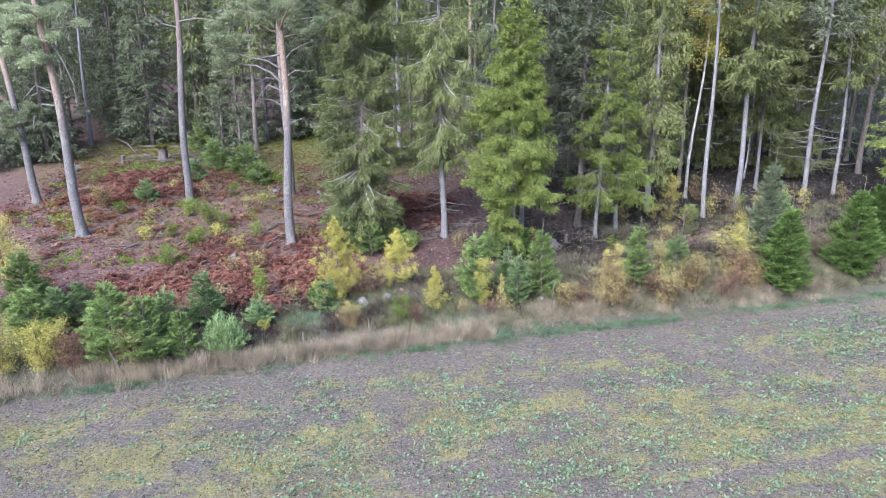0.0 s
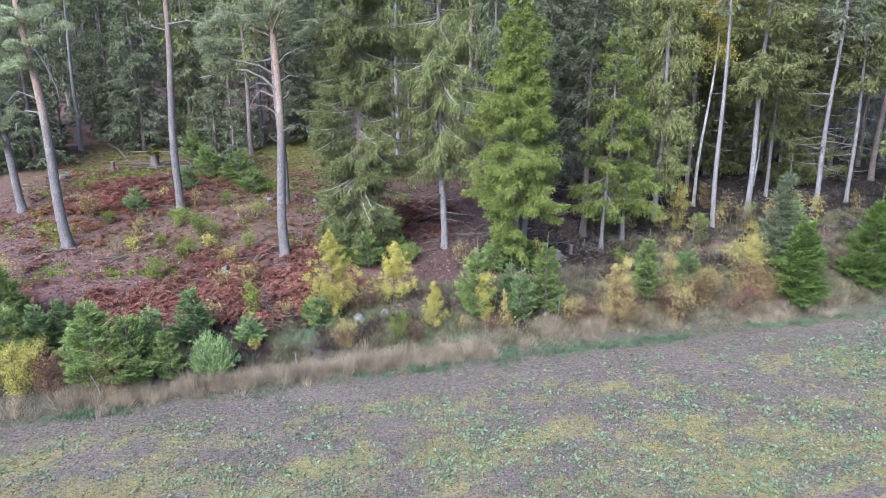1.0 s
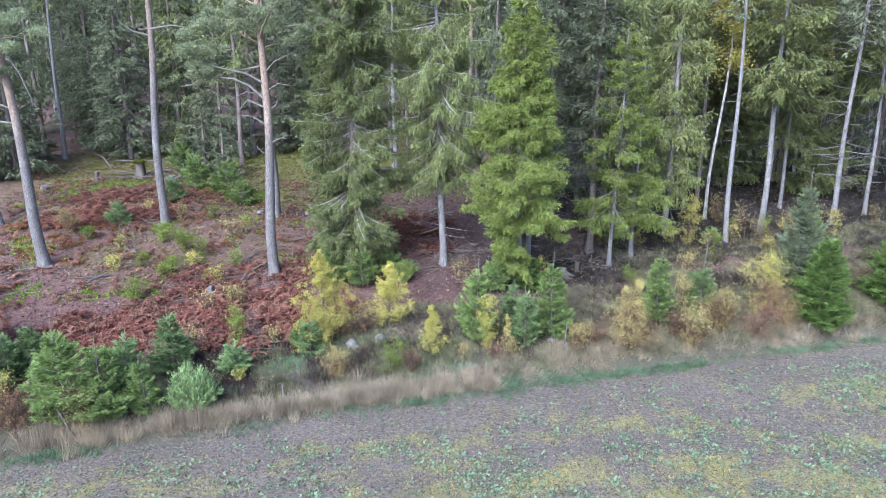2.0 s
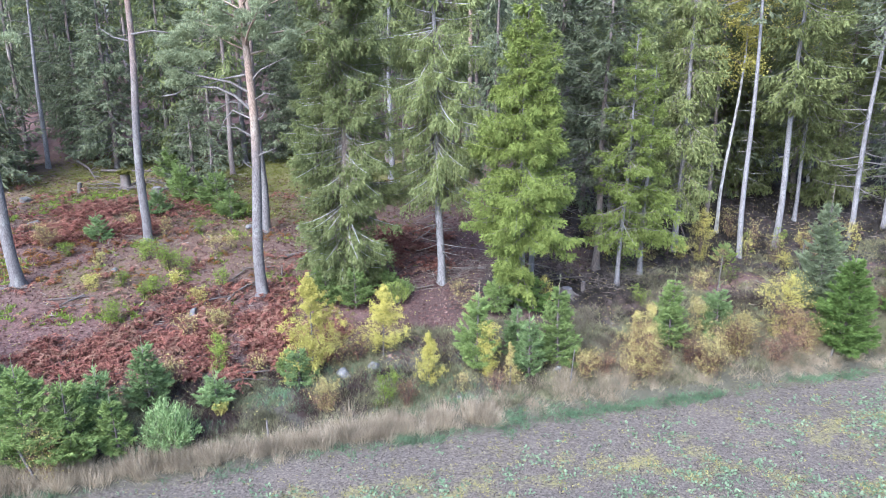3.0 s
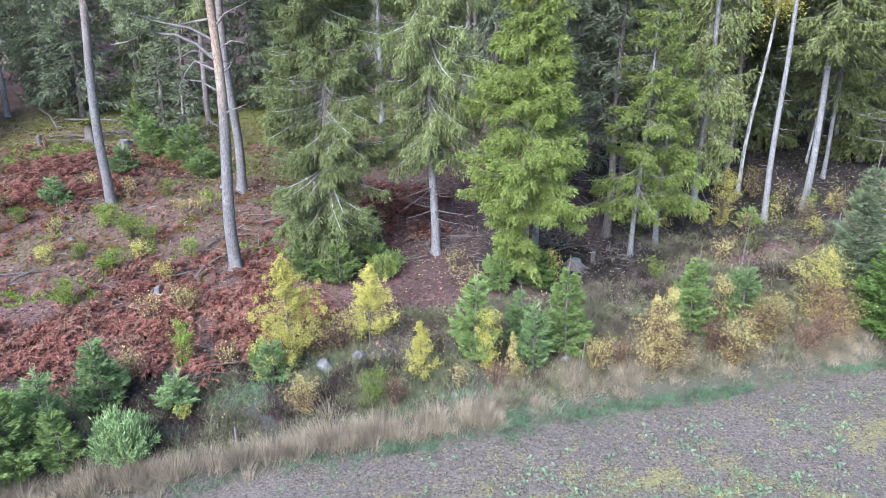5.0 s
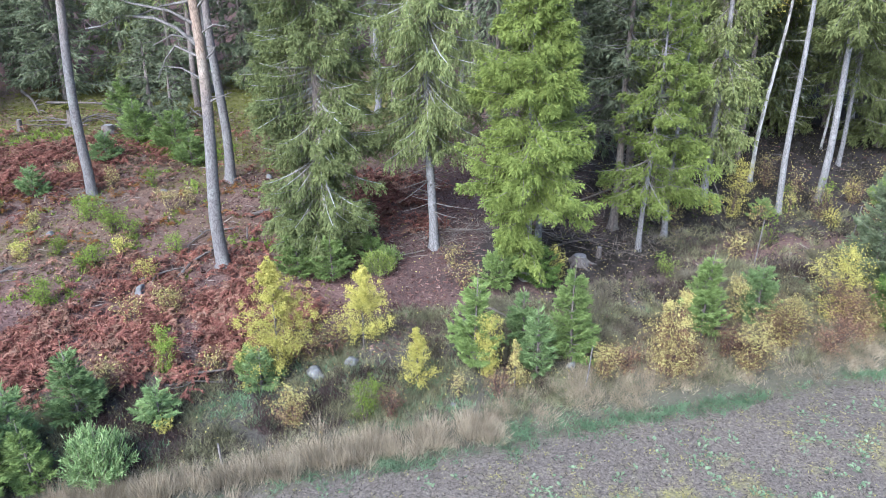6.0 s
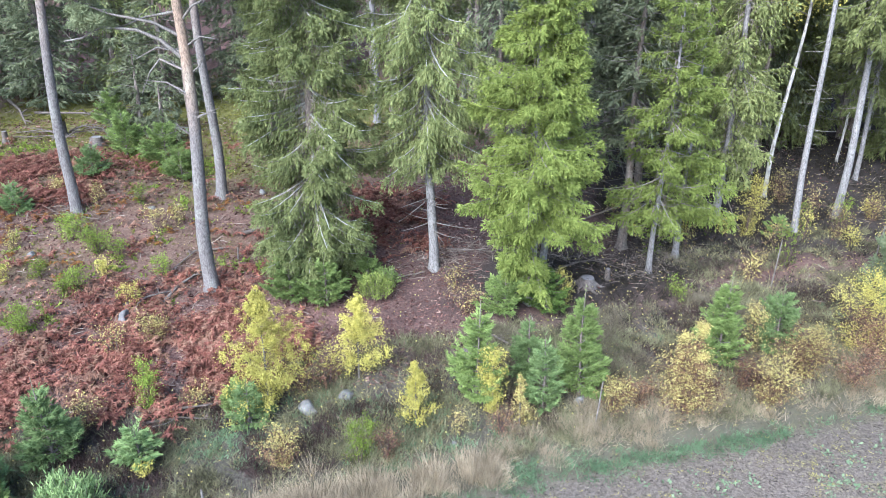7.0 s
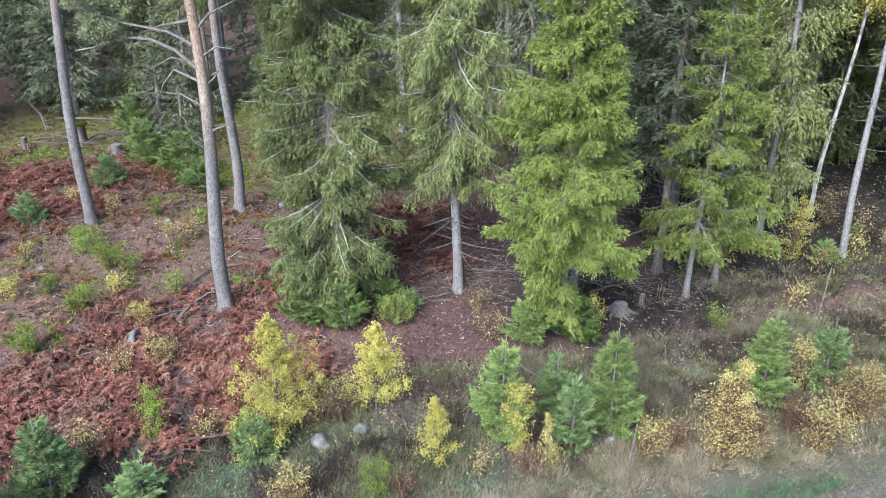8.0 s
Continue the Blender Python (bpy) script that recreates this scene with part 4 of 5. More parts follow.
def back_wood():
    """Two dozen grown spruces and pines deeper in the wood, as copies of a few patterns."""
    kinds = []
    for k, (h, r, low, needles, text) in enumerate([
            (19.0, 2.7, 1.0, NEEDLE_DARK, "dark spruce with limbs to the ground"), (22.0, 2.7, 4.5, NEEDLE_DARK, "tall dark spruce in the wood"),
            (20.0, 2.5, 7.0, NEEDLE_OLIVE, "olive spruce with a bare lower stem"), (16.0, 2.4, 0.8, NEEDLE_OLIVE, "bushy olive spruce in the wood"),
            (23.0, 2.4, 9.0, NEEDLE_DARK, "tall spruce with a long bare stem")]):
        kinds.append(spruce(-200 - 6 * k, 300, h, r, low, needles, text, "spruces of the deep wood", radius=0.17 + 0.01 * k, per_metre=30, size=0.32, width=0.088, hang=1.3, gap=0.45,
                            power=0.5, dead=(1.0, low + 1.5, 14, 1.7), shed=0.15, split=False, twigs=False))
    k_pine = pine(-240, 300, 20.0, 0.21, 14.0, 2.3, "slim pine with orange upper stem in the wood", stubs=12, per=9, crown_n=16)
    tagged(k_pine, group="pines of the deep wood")
    spots = []
    tries = 0
    while len(spots) < 108 and tries < 20000:
        tries += 1
        y = 49 + 62 * rng.random() ** 1.15
        x = (rng.random() * 2 - 1) * (0.62 * y + 4)
        if -30 < x < -6.5 and y < 60 + 4 * math.sin(x * 0.5):
            continue
        if -6.5 < x < 3 and y < 57:
            continue
        if x > 3 and y < 52:
            continue
        near = 2.5 if y < 70 else 3.3
        if all((x - a) ** 2 + (y - b) ** 2 > near ** 2 for a, b in spots):
            spots.append((x, y))
    for k in range(13):
        spots.append((10.5 + 2.5 * k + rng.random(), 54.5 + 4.5 * rng.random()))
    spots[:0] = [(-11.0, 68.0), (-9.2, 72.5), (-13.0, 75.0), (-7.6, 66.5), (-6.0, 71.0), (-15.5, 70.0), (-28.0, 66.0), (-33.0, 62.0), (-31.0, 70.0), (-36.0, 66.0), (-10.5, 79.0), (-4.0, 63.0), (-40.0, 80.0), (-36.0, 76.0), (-30.0, 78.0), (3.6, 65.0), (5.0, 80.0),
                 (4.6, 72.0), (3.2, 76.0), (-44.0, 88.0), (5.6, 88.0), (4.2, 93.0)]
    used = set()
    for n, (x, y) in enumerate(spots):
        if n % 9 == 4:
            ob = k_pine
        elif x < -5 or n >= len(spots) - 13:
            ob = kinds[(0, 3, 0, 1, 3, 2)[n % 6]]
        else:
            ob = kinds[(1, 2, 4, 0, 2, 1)[n % 6]]
        m_ = pose(x, y, level(x, y) - 0.05, 0, 0, rng.random() * 360)
        if ob.name in used:
            made = copy_thing(ob, m_)
            made.scale = (1.0,) * 3
        else:
            used.add(ob.name)
            ob.matrix_basis = m_


back_wood()
for x, y, h, r in [(-28.5, 54.5, 15.0, 2.6), (-23.0, 60.0, 17.0, 2.6), (-16.3, 60.5, 14.0, 2.6), (-19.5, 63.0, 18.0, 2.6), (-12.5, 63.5, 15.0, 2.6), (-33.0, 52.0, 15.0, 2.8), (-16.3, 55.9, 4.5, 1.6), (-14.6, 54.6, 3.2, 1.3), (-31.5, 57.5, 9.0, 2.4), (-29.5, 58.8, 5.0, 1.9), (-30.6, 52.6, 4.0, 1.7), (-26.2, 62.5, 12.0, 2.4)]:
    spruce(x, y, h, r, 0.4, NEEDLE_DARK, "dark bushy spruce behind the clearing", "spruces behind the clearing", per_metre=85, size=0.22, width=0.075, hang=0.8, gap=0.36, power=0.6, dead=(0.5, 4, 8, 1.5))

# ---- young trees and bushes on the bank ----
GREEN, BLUE = NEEDLE_YOUNG, NEEDLE_BLUE
for x, y, h, r, needles, text in [
        (-13.4, 28.2, 3.6, 1.55, GREEN, "broad young green spruce beside the field"), (-12.1, 28.5, 2.9, 1.3, GREEN, "young green spruce touching a broader one"),
        (-11.8, 30.0, 2.4, 0.75, BLUE, "dark blue-green young spruce behind a broader one"),
        (-10.6, 31.5, 2.6, 0.8, BLUE, "young blue-green spruce on the bank"), (-10.75, 28.9, 2.2, 0.5, GREEN, "slim young spruce beside a juniper"),
        (-15.8, 31.1, 2.0, 0.8, BLUE, "young green spruce in red bracken"), (-17.0, 28.8, 2.7, 1.2, GREEN, "young green spruce in red bracken"),
        (-18.6, 31.5, 3.2, 1.3, GREEN, "young green spruce on the bank"), (-16.5, 30.4, 2.0, 0.7, BLUE, "young blue-green spruce in red bracken"),
        (-8.16, 31.5, 1.35, 0.65, BLUE, "little blue-green spruce with yellow leaves in it"), (-17.9, 44.9, 1.5, 0.55, BLUE, "little spruce among bracken in the clearing"),
        (-5.44, 33.1, 1.4, 0.6, BLUE, "little spruce at the foot of a yellow birch"), (1.5, 34.3, 3.4, 0.95, GREEN, "young green spruce with a long leader"),
        (3.25, 35.6, 2.1, 0.7, BLUE, "young blue-green spruce on the bank"), (4.8, 34.7, 3.6, 0.9, GREEN, "young green spruce with a bare leader"),
        (9.74, 36.2, 3.2, 0.85, GREEN, "slim young green spruce on the bank"), (12.0, 37.0, 2.4, 0.95, BLUE, "dark young spruce between yellow bushes"),
        (17.2, 36.3, 4.5, 1.3, NEEDLE_DEEP, "dense dark green spruce beside the verge"), (21.7, 38.3, 4.8, 1.35, NEEDLE_DEEP, "dense young spruce beside the verge"),
        (24.0, 40.5, 4.2, 1.3, NEEDLE_DEEP, "young spruce behind the verge"), (-13.3, 50.8, 2.2, 1.2, GREEN, "bushy little spruce in the clearing"),
        (-15.9, 52.4, 2.4, 1.1, GREEN, "bushy little spruce in the clearing"), (-16.2, 49.0, 1.4, 0.9, BLUE, "bushy little spruce in the clearing"), (-17.6, 55.7, 2.6, 1.2, GREEN, "bushy little spruce in the clearing"),
        (-12.0, 49.0, 1.5, 1.0, GREEN, "bushy little spruce in the clearing"), (-6.0, 33.9, 1.0, 0.5, GREEN, "little spruce in withered grass"),
        (4.3, 39.2, 1.6, 0.9, NEEDLE_DEEP, "low spruce growth under a bright spruce"), (2.7, 39.0, 1.7, 1.0, GREEN, "low spruce growth under a bright spruce"),
        (-3.9, 39.6, 1.9, 1.0, GREEN, "low spruce growth under a dense spruce"), (-5.3, 39.8, 1.9, 1.1, GREEN, "low spruce growth under a dense spruce"),
        (-2.5, 41.2, 1.1, 0.55, GREEN, "low spruce growth beside a dense spruce")]:
    if h > 4:
        young_spruce(x, y, h, r * 1.1, needles, text, per_metre=340, per_whorl=8, lumpy=0.15)
    else:
        young_spruce(x, y, h, r, needles, text)
young_spruce(17.4, 39.3, 5.6, 1.35, NEEDLE_SAGE, "young grey-green pine with upright candles", name="young_pine", steep=0.75, size=0.14, per_metre=200)
young_spruce(3.55, 34.0, 2.5, 0.65, BLUE, "young blue-green pine with upright candles", name="young_pine", steep=0.8, size=0.15, per_metre=150)
juniper(-9.15, 29.35, 1.85, 0.95, "pale green juniper with upright sprays", count=6000)
juniper(-2.13, 40.1, 1.1, 0.75, "round bright green bush on the forest floor", NEEDLE_BRIGHT, "round_bush", 3000, 0.1)
juniper(-1.75, 40.9, 0.9, 0.6, "round dark green bush on the forest floor", NEEDLE_YOUNG, "round_bush", 2000, 0.1)

YELLOW = "yellow birch sapling in full autumn colour"
for x, y, h, r, leaves, count, text, shape, stems in [
        (-5.05, 34.05, 4.4, 1.75, LEAF_YELLOW, 9400, "bright yellow cone-shaped birch sapling", "cone", 1),
        (-2.33, 35.35, 3.2, 1.3, LEAF_YELLOW, 5000, YELLOW, "cone", 1), (-0.41, 33.45, 2.3, 0.85, LEAF_YELLOW, 2100, YELLOW, "cone", 1),
        (1.95, 33.7, 2.4, 0.55, LEAF_YELLOW, 1300, "thin yellow birch sapling with a pale stem", "plume", 1), (2.76, 33.25, 2.0, 0.5, LEAF_GOLD, 1300, YELLOW, "cone", 1),
        (7.96, 33.95, 3.9, 1.5, LEAF_GOLD, 4400, "golden birch bush turning brown below", "cone", 3), (-4.17, 31.6, 1.1, 0.7, LEAF_GOLD, 1000, "low golden bush in withered grass", "ball", 4),
        (5.74, 33.9, 1.3, 0.75, LEAF_GOLD, 900, "thin golden bush beside pale stones", "ball", 4), (11.1, 36.9, 2.3, 0.6, LEAF_GOLD, 1000, "slim golden birch sapling", "plume", 2),
        (12.5, 35.6, 2.6, 0.9, LEAF_GOLD, 2200, "golden birch bush on the bank", "plume", 3), (10.96, 34.6, 1.8, 1.15, LEAF_GOLD, 1800, "rusty golden bush beside the verge", "ball", 5),
        (14.86, 37.1, 3.0, 1.3, LEAF_YELLOW, 2000, "broad yellow-green bush on the bank", "plume", 5), (13.92, 35.5, 1.5, 1.15, LEAF_RUST, 1300, "rusty brown bush beside the verge", "ball", 5),
        (15.6, 36.2, 1.8, 1.0, LEAF_GOLD, 1300, "golden bush beside a dark spruce", "ball", 4), (-15.9, 27.5, 2.3, 1.1, LEAF_YELLOW, 2400, "pale yellow bush beside the field", "ball", 5),
        (-17.5, 27.2, 2.4, 1.1, LEAF_YELLOW, 2400, "pale yellow bush beside the field", "ball", 5), (-21.4, 35.3, 3.6, 1.2, LEAF_YELLOW, 3000, "yellow-green birch sapling at the clearing's edge", "plume", 3), (-19.0, 33.0, 3.0, 1.2, LEAF_GOLD, 2200, "yellow-green sapling on the bank", "plume", 3),
        (-12.6, 27.75, 2.2, 1.1, LEAF_GOLD, 1000, "thin golden bush before a young spruce", "ball", 4), (-14.75, 27.6, 1.7, 0.9, LEAF_RUST, 1500, "red-brown bush beside the field", "ball", 5),
        (-7.95, 31.1, 0.7, 0.3, LEAF_YELLOW, 220, "low yellow sprig in a little spruce", "ball", 2), (-8.73, 33.7, 1.7, 0.5, LEAF_GREEN, 1100, "light green sapling among bracken", "plume", 2),
        (-9.5, 37.1, 1.1, 0.7, LEAF_GOLD, 800, "yellow bush among bracken", "ball", 4), (-14.2, 37.3, 1.1, 0.65, LEAF_GREEN, 1000, "light green bush in the clearing", "ball", 4),
        (-14.8, 43.0, 1.2, 0.65, LEAF_GREEN, 1000, "light green bush at the foot of a pine", "ball", 3), (-13.3, 42.0, 1.1, 0.8, LEAF_GREEN, 1100, "light green bush in the clearing", "ball", 4),
        (-13.3, 39.7, 1.2, 0.6, LEAF_GREEN, 700, "yellow-green bush in the clearing", "ball", 3), (-10.5, 40.9, 0.9, 0.5, LEAF_GREEN, 500, "small green bush in the clearing", "ball", 3),
        (-2.0, 31.7, 1.8, 0.6, LEAF_GREEN, 800, "light green sapling in withered grass", "plume", 2), (-1.2, 31.9, 1.3, 0.6, LEAF_RUST, 420, "thin red-brown sapling in withered grass", "plume", 3),
        (-20.3, 44.3, 1.6, 0.9, LEAF_GOLD, 900, "yellow bush among bracken in the clearing", "ball", 4), (-19.0, 43.5, 0.8, 0.5, LEAF_GREEN, 500, "small green bush in the clearing", "ball", 3),
        (-10.6, 36.2, 1.4, 0.6, LEAF_GOLD, 350, "thin golden sapling among bracken", "plume", 3), (-10.2, 32.8, 1.5, 0.7, LEAF_GOLD, 420, "thin golden bush among bracken", "plume", 4),
        (-7.2, 33.9, 1.1, 0.5, LEAF_GOLD, 260, "thin golden bush among bracken", "plume", 3), (0.9, 32.9, 0.8, 0.35, LEAF_GOLD, 220, "low golden bush beside a path", "ball", 3),
        (13.7, 44.9, 3.4, 0.9, LEAF_YELLOW, 1100, "yellow sapling under the spruces", "plume", 3), (5.0, 39.6, 2.0, 0.5, LEAF_YELLOW, 320, "yellow sprig in a spruce", "plume", 2),
        (1.3, 39.2, 1.2, 0.7, LEAF_GOLD, 330, "thin golden bush under a spruce", "ball", 3), (0.8, 40.9, 1.0, 0.6, LEAF_GOLD, 260, "thin golden bush under a spruce", "ball", 3),
        (17.6, 44.6, 1.6, 0.8, LEAF_GOLD, 420, "thin golden bush under the spruces", "plume", 3), (19.8, 46.0, 1.7, 0.8, LEAF_GOLD, 420, "thin golden bush under the spruces", "plume", 3),
        (20.6, 39.8, 1.4, 0.7, LEAF_RUST, 420, "rusty thin bush beside the verge", "plume", 3), (13.0, 41.6, 1.4, 0.6, LEAF_GOLD, 300, "thin golden bush in withered grass", "plume", 3),
        (8.4, 34.3, 1.5, 1.0, LEAF_RUST, 1200, "rust-brown bush below a golden one", "ball", 5), (12.2, 35.9, 1.5, 1.0, LEAF_RUST, 1300, "rust-brown bush below a golden one", "ball", 5),
        (15.3, 36.7, 1.8, 1.3, LEAF_RUST, 1700, "rust-brown bush below a yellow one", "ball", 5), (10.3, 35.2, 1.3, 0.9, LEAF_RUST, 800, "thin rust-brown bush on the bank", "ball", 4),
        (6.6, 34.2, 1.0, 0.7, LEAF_RUST, 600, "thin rust-brown bush on the bank", "ball", 4), (2.2, 33.0, 0.9, 0.7, LEAF_RUST, 260, "thin rust-brown bush on the bank", "ball", 4),
        (-4.0, 34.6, 1.5, 0.9, LEAF_GOLD, 420, "thin golden bush beside a yellow birch", "ball", 4), (-3.3, 35.0, 1.2, 0.7, LEAF_RUST, 260, "thin rust-brown bush between yellow birches", "ball", 4),
        (-12.42, 41.79, 1.0, 0.45, LEAF_GREEN, 420, "small light green shrub in the clearing", "ball", 3), (-15.09, 40.54, 1.0, 0.45, LEAF_GREEN, 420, "small light green shrub in the clearing", "ball", 3),
        (-13.66, 39.54, 0.9, 0.45, LEAF_GREEN, 420, "small light green shrub in the clearing", "ball", 3), (-11.47, 43.61, 1.1, 0.60, LEAF_GOLD, 420, "small yellowing shrub in the clearing", "ball", 3),
        (-10.82, 44.28, 1.0, 0.45, LEAF_GOLD, 420, "small yellowing shrub in the clearing", "ball", 3), (-12.48, 40.65, 1.0, 0.45, LEAF_YELLOW, 300, "thin pale yellow shrub in the clearing", "ball", 3),
        (-16.37, 40.14, 0.8, 0.45, LEAF_YELLOW, 300, "thin pale yellow shrub in the clearing", "ball", 3), (-10.96, 38.97, 1.0, 0.45, LEAF_YELLOW, 300, "thin pale yellow shrub in the clearing", "ball", 3),
        (-16.96, 42.43, 0.8, 0.45, LEAF_GOLD, 420, "small yellowing shrub in the clearing", "ball", 3), (-14.62, 45.63, 1.0, 0.45, LEAF_GOLD, 420, "small yellowing shrub in the clearing", "ball", 3),
        (-16.93, 46.88, 0.8, 0.45, LEAF_GOLD, 420, "small yellowing shrub in the clearing", "ball", 3), (-12.86, 45.80, 1.0, 0.45, LEAF_GREEN, 420, "small light green shrub in the clearing", "ball", 3),
        (9.4, 39.9, 0.9, 0.6, LEAF_GREEN, 330, "small yellow-green bush in withered grass", "ball", 3), (16.2, 47.6, 2.0, 0.9, LEAF_GOLD, 480, "thin golden bush under the spruces", "plume", 3)]:
    leafy(x, y, h, r, leaves, int(count * (2.8 if leaves is LEAF_YELLOW else 1.6 if leaves is LEAF_GOLD else 2.2)), text, "sapling" if "sapling" in text else "bush", 0.046, shape, stems, "birch_sapling" if "birch" in text else ("sapling" if "sapling" in text else "bush"), group="young trees on the bank")


for k in range(26):
    x, y = 7.5 + 0.75 * k + rng.random(), 40.3 + 0.09 * k + 6.0 * rng.random()
    tint, text = [(LEAF_GOLD, "thin bare-stemmed sapling with a few yellow leaves"), (LEAF_YELLOW, "thin yellow-leaved shrub under the spruces"), (LEAF_GREEN, "thin yellow-green shrub under the spruces")][k % 3]
    leafy(x, y, 0.8 + 1.3 * rng.random(), 0.45 + 0.35 * rng.random(), tint, 150 + int(220 * rng.random()), text, "sapling", 0.07, ("plume", "ball")[k % 2], 3, "sapling", group="saplings under the spruces")
young_spruce(14.9, 44.6, 1.0, 0.5, GREEN, "little green spruce at the foot of a pale stem")
young_spruce(20.9, 45.6, 1.4, 0.8, GREEN, "little green spruce under the spruces")


# ---- ground cover ----
def spread(n, x0, x1, y0, y1, density):
    """n tries over a rectangle, kept where a random number stays under the density."""
    x, y = x0 + (x1 - x0) * rng.random(n), y0 + (y1 - y0) * rng.random(n)
    k = rng.random(n) < density(x, y)
    return x[k], y[k]


def feet(x, y, sink=0.01):
    return np.stack([x, y, ground_z(x, y) - sink], 1)


def tufts(x, y, per, size, width, lean, tall=1.0, wide=0.06):
    n = len(x)
    who = np.repeat(np.arange(n), per)
    m_ = len(who)
    off = rng.normal(size=(m_, 2)) * wide
    xx, yy = x[who] + off[:, 0], y[who] + off[:, 1]
    tuft_lean = rng.normal(size=(n, 2)) * 0.25
    d = np.concatenate([rng.normal(size=(m_, 2)) * np.broadcast_to(lean, n)[who][:, None] + tuft_lean[who] + off * 1.2, np.full((m_, 1), tall)], 1)
    tall_n = (0.6 + 0.8 * rng.random(n))[who]
    return blades(feet(xx, yy), d, np.broadcast_to(size, n)[who] * tall_n * (0.6 + 0.6 * rng.random(m_)), width, rng.normal(size=(m_, 3)), 0.35, tri=True)


def fronds(x, y, per, reach):
    """Bracken: arching ribs with leaflets to both sides, withered and curled."""
    n = len(x)
    who = np.repeat(np.arange(n), per)
    m_ = len(who)
    a = ang(m_)
    L = reach * (0.6 + 0.7 * rng.random(m_))
    out = np.stack([np.cos(a), np.sin(a), np.zeros(m_)], 1)
    base = feet(x, y)[who]
    rise = (0.5 + 0.5 * rng.random(m_))[:, None]
    vs = []
    for s in np.linspace(0.15, 0.97, 17):
        p = base + out * (L * s)[:, None] * 0.85 + np.array([0, 0, 1.0]) * (L[:, None] * rise * (1.6 * s - 1.35 * s * s))
        for side in (-1, 1):
            sd = np.stack([-out[:, 1], out[:, 0], np.zeros(m_)], 1) * side
            d = sd + out * 0.45 + rng.normal(size=(m_, 3)) * 0.42 + np.array([0, 0, -0.25])
            vs.append(blades(p, d, L * 0.32 * (1.05 - s) ** 0.7 * (0.6 + 0.6 * rng.random(m_)), 0.05 * L + 0.012, np.array([[0, 0, 1.0]]) + rng.normal(size=(m_, 3)) * 0.35, tri=True))
    vs.append(blades(base, out * 0.6 + np.array([0, 0, 0.8]), L * 0.5, 0.02, tri=True))
    return join(vs)


# withered bracken
x, y = spread(9000, -27, 3, 31.5, 54, lambda x, y: (bracken_mask(x, y) * np.clip(lattice(x, y, 1.0, 43) * 2.6 - 0.75, 0.05, 0.85) + 0.02 * (x < -5)) * (y > edge(x) + 2.2))
v, q = fronds(x, y, 4, 0.8)
stuff("bracken", v, q, BRACKEN, "withered red-brown bracken covering the clearing", "bracken")
x, y = spread(9500, -27, 3, 31.5, 54, lambda x, y: (bracken_mask(x, y) * (0.06 + 0.55 * (lattice(x, y, 0.9, 44) > 0.6)) + 0.015 * (x < -5)) * (y > edge(x) + 2.2))
v, q = fronds(x, y, 3, 0.75)
stuff("bleached_bracken", v, q, BRACKEN_PALE, "bleached pinkish-brown bracken among the darker fronds", "bracken")
x, y = spread(1500, -25, -8, 40, 47, lambda x, y: 0.24 * blob(x, y, -20, 44, 3, 2) + 0.09 * lattice(x, y, 1.2, 5))
v, q = fronds(x, y, 4, 0.5)
stuff("yellowing_bracken", v, q, BRACKEN_GOLD, "yellow and orange bracken in the clearing", "bracken")

# dry grass along the verge, in tussocks
dist = lambda x, y: y - edge(x)
x, y = spread(40000, -24, 30, 24, 42, lambda x, y: np.exp(-((dist(x, y) - np.where(x < 2, 0.3, 1.2)) / np.where(x < 2, 0.42, 0.75)) ** 2) * np.clip(lattice(x, y, 0.7, 51) * 1.6 + lattice(x, y, 2.2, 67) * 1.6 - np.where(x < 2, 1.0, 1.3), np.where(x < 2, 0.1, 0.04), np.where(x < 2, 0.8, 0.55)))
v, q = tufts(x, y, 100, np.where(x < 2, 0.62, 0.45), 0.012, np.where(x < 2, 0.24, 0.55), wide=0.14)
stuff("dry_grass", v, q, GRASS_DRY, "tall tan dry grass along the field's edge", "grass")
x, y = spread(60000, -24, 30, 24, 42, lambda x, y: np.exp(-((dist(x, y) + 0.45 - 0.35 * blob(x, y, 3, 32, 4, 9)) / (0.28 + 0.3 * blob(x, y, 3, 32, 4, 9))) ** 2) * np.clip(lattice(x, y, 1.3, 52) * 3 - 1.1, 0.06, 0.8))
v, q = tufts(x, y, 26, 0.17, 0.028, 0.9, wide=0.1)
stuff("green_grass", v, q, GRASS_GREEN, "fresh green grass between field and verge", "grass")
x, y = spread(70000, -24, 30, 24, 42, lambda x, y: np.exp(-((dist(x, y) + 0.2) / 0.7) ** 2) * 0.55)
v, q = tufts(x, y, 7, 0.11, 0.018, 1.1, wide=0.1)
stuff("short_grass", v, q, GRASS_GREY, "short grey-green grass creeping into the field's edge", "grass")
x, y = spread(54000, -24, 30, 24, 52, lambda x, y: (dist(x, y) > 0.6) * (dist(x, y) < np.where(x > 9, 10, 6.8)) * np.clip(lattice(x, y, 1.1, 53) * 3.0 - 0.9, 0.14, 1) * np.where((x > 9) & (dist(x, y) > 6.5), 0.2, 1.0) * np.clip(1 - bracken_mask(x, y) * 1.5, 0, 1) * np.where(x > 4, 1.0, 0.75))
v, q = tufts(x, y, 38, 0.36, 0.02, 0.8, wide=0.14)
stuff("withered_grass", v, q, GRASS_GREY, "matted grey-brown withered grass and heather on the bank", "grass")
x, y = spread(30000, 2, 30, 32, 48, lambda x, y: (dist(x, y) > 1.6) * (dist(x, y) < 6.5) * np.clip(lattice(x, y, 0.9, 63) * 2.6 - 1.3, 0.0, 0.6))
v, q = tufts(x, y, 40, 0.42, 0.015, 0.7, wide=0.12)
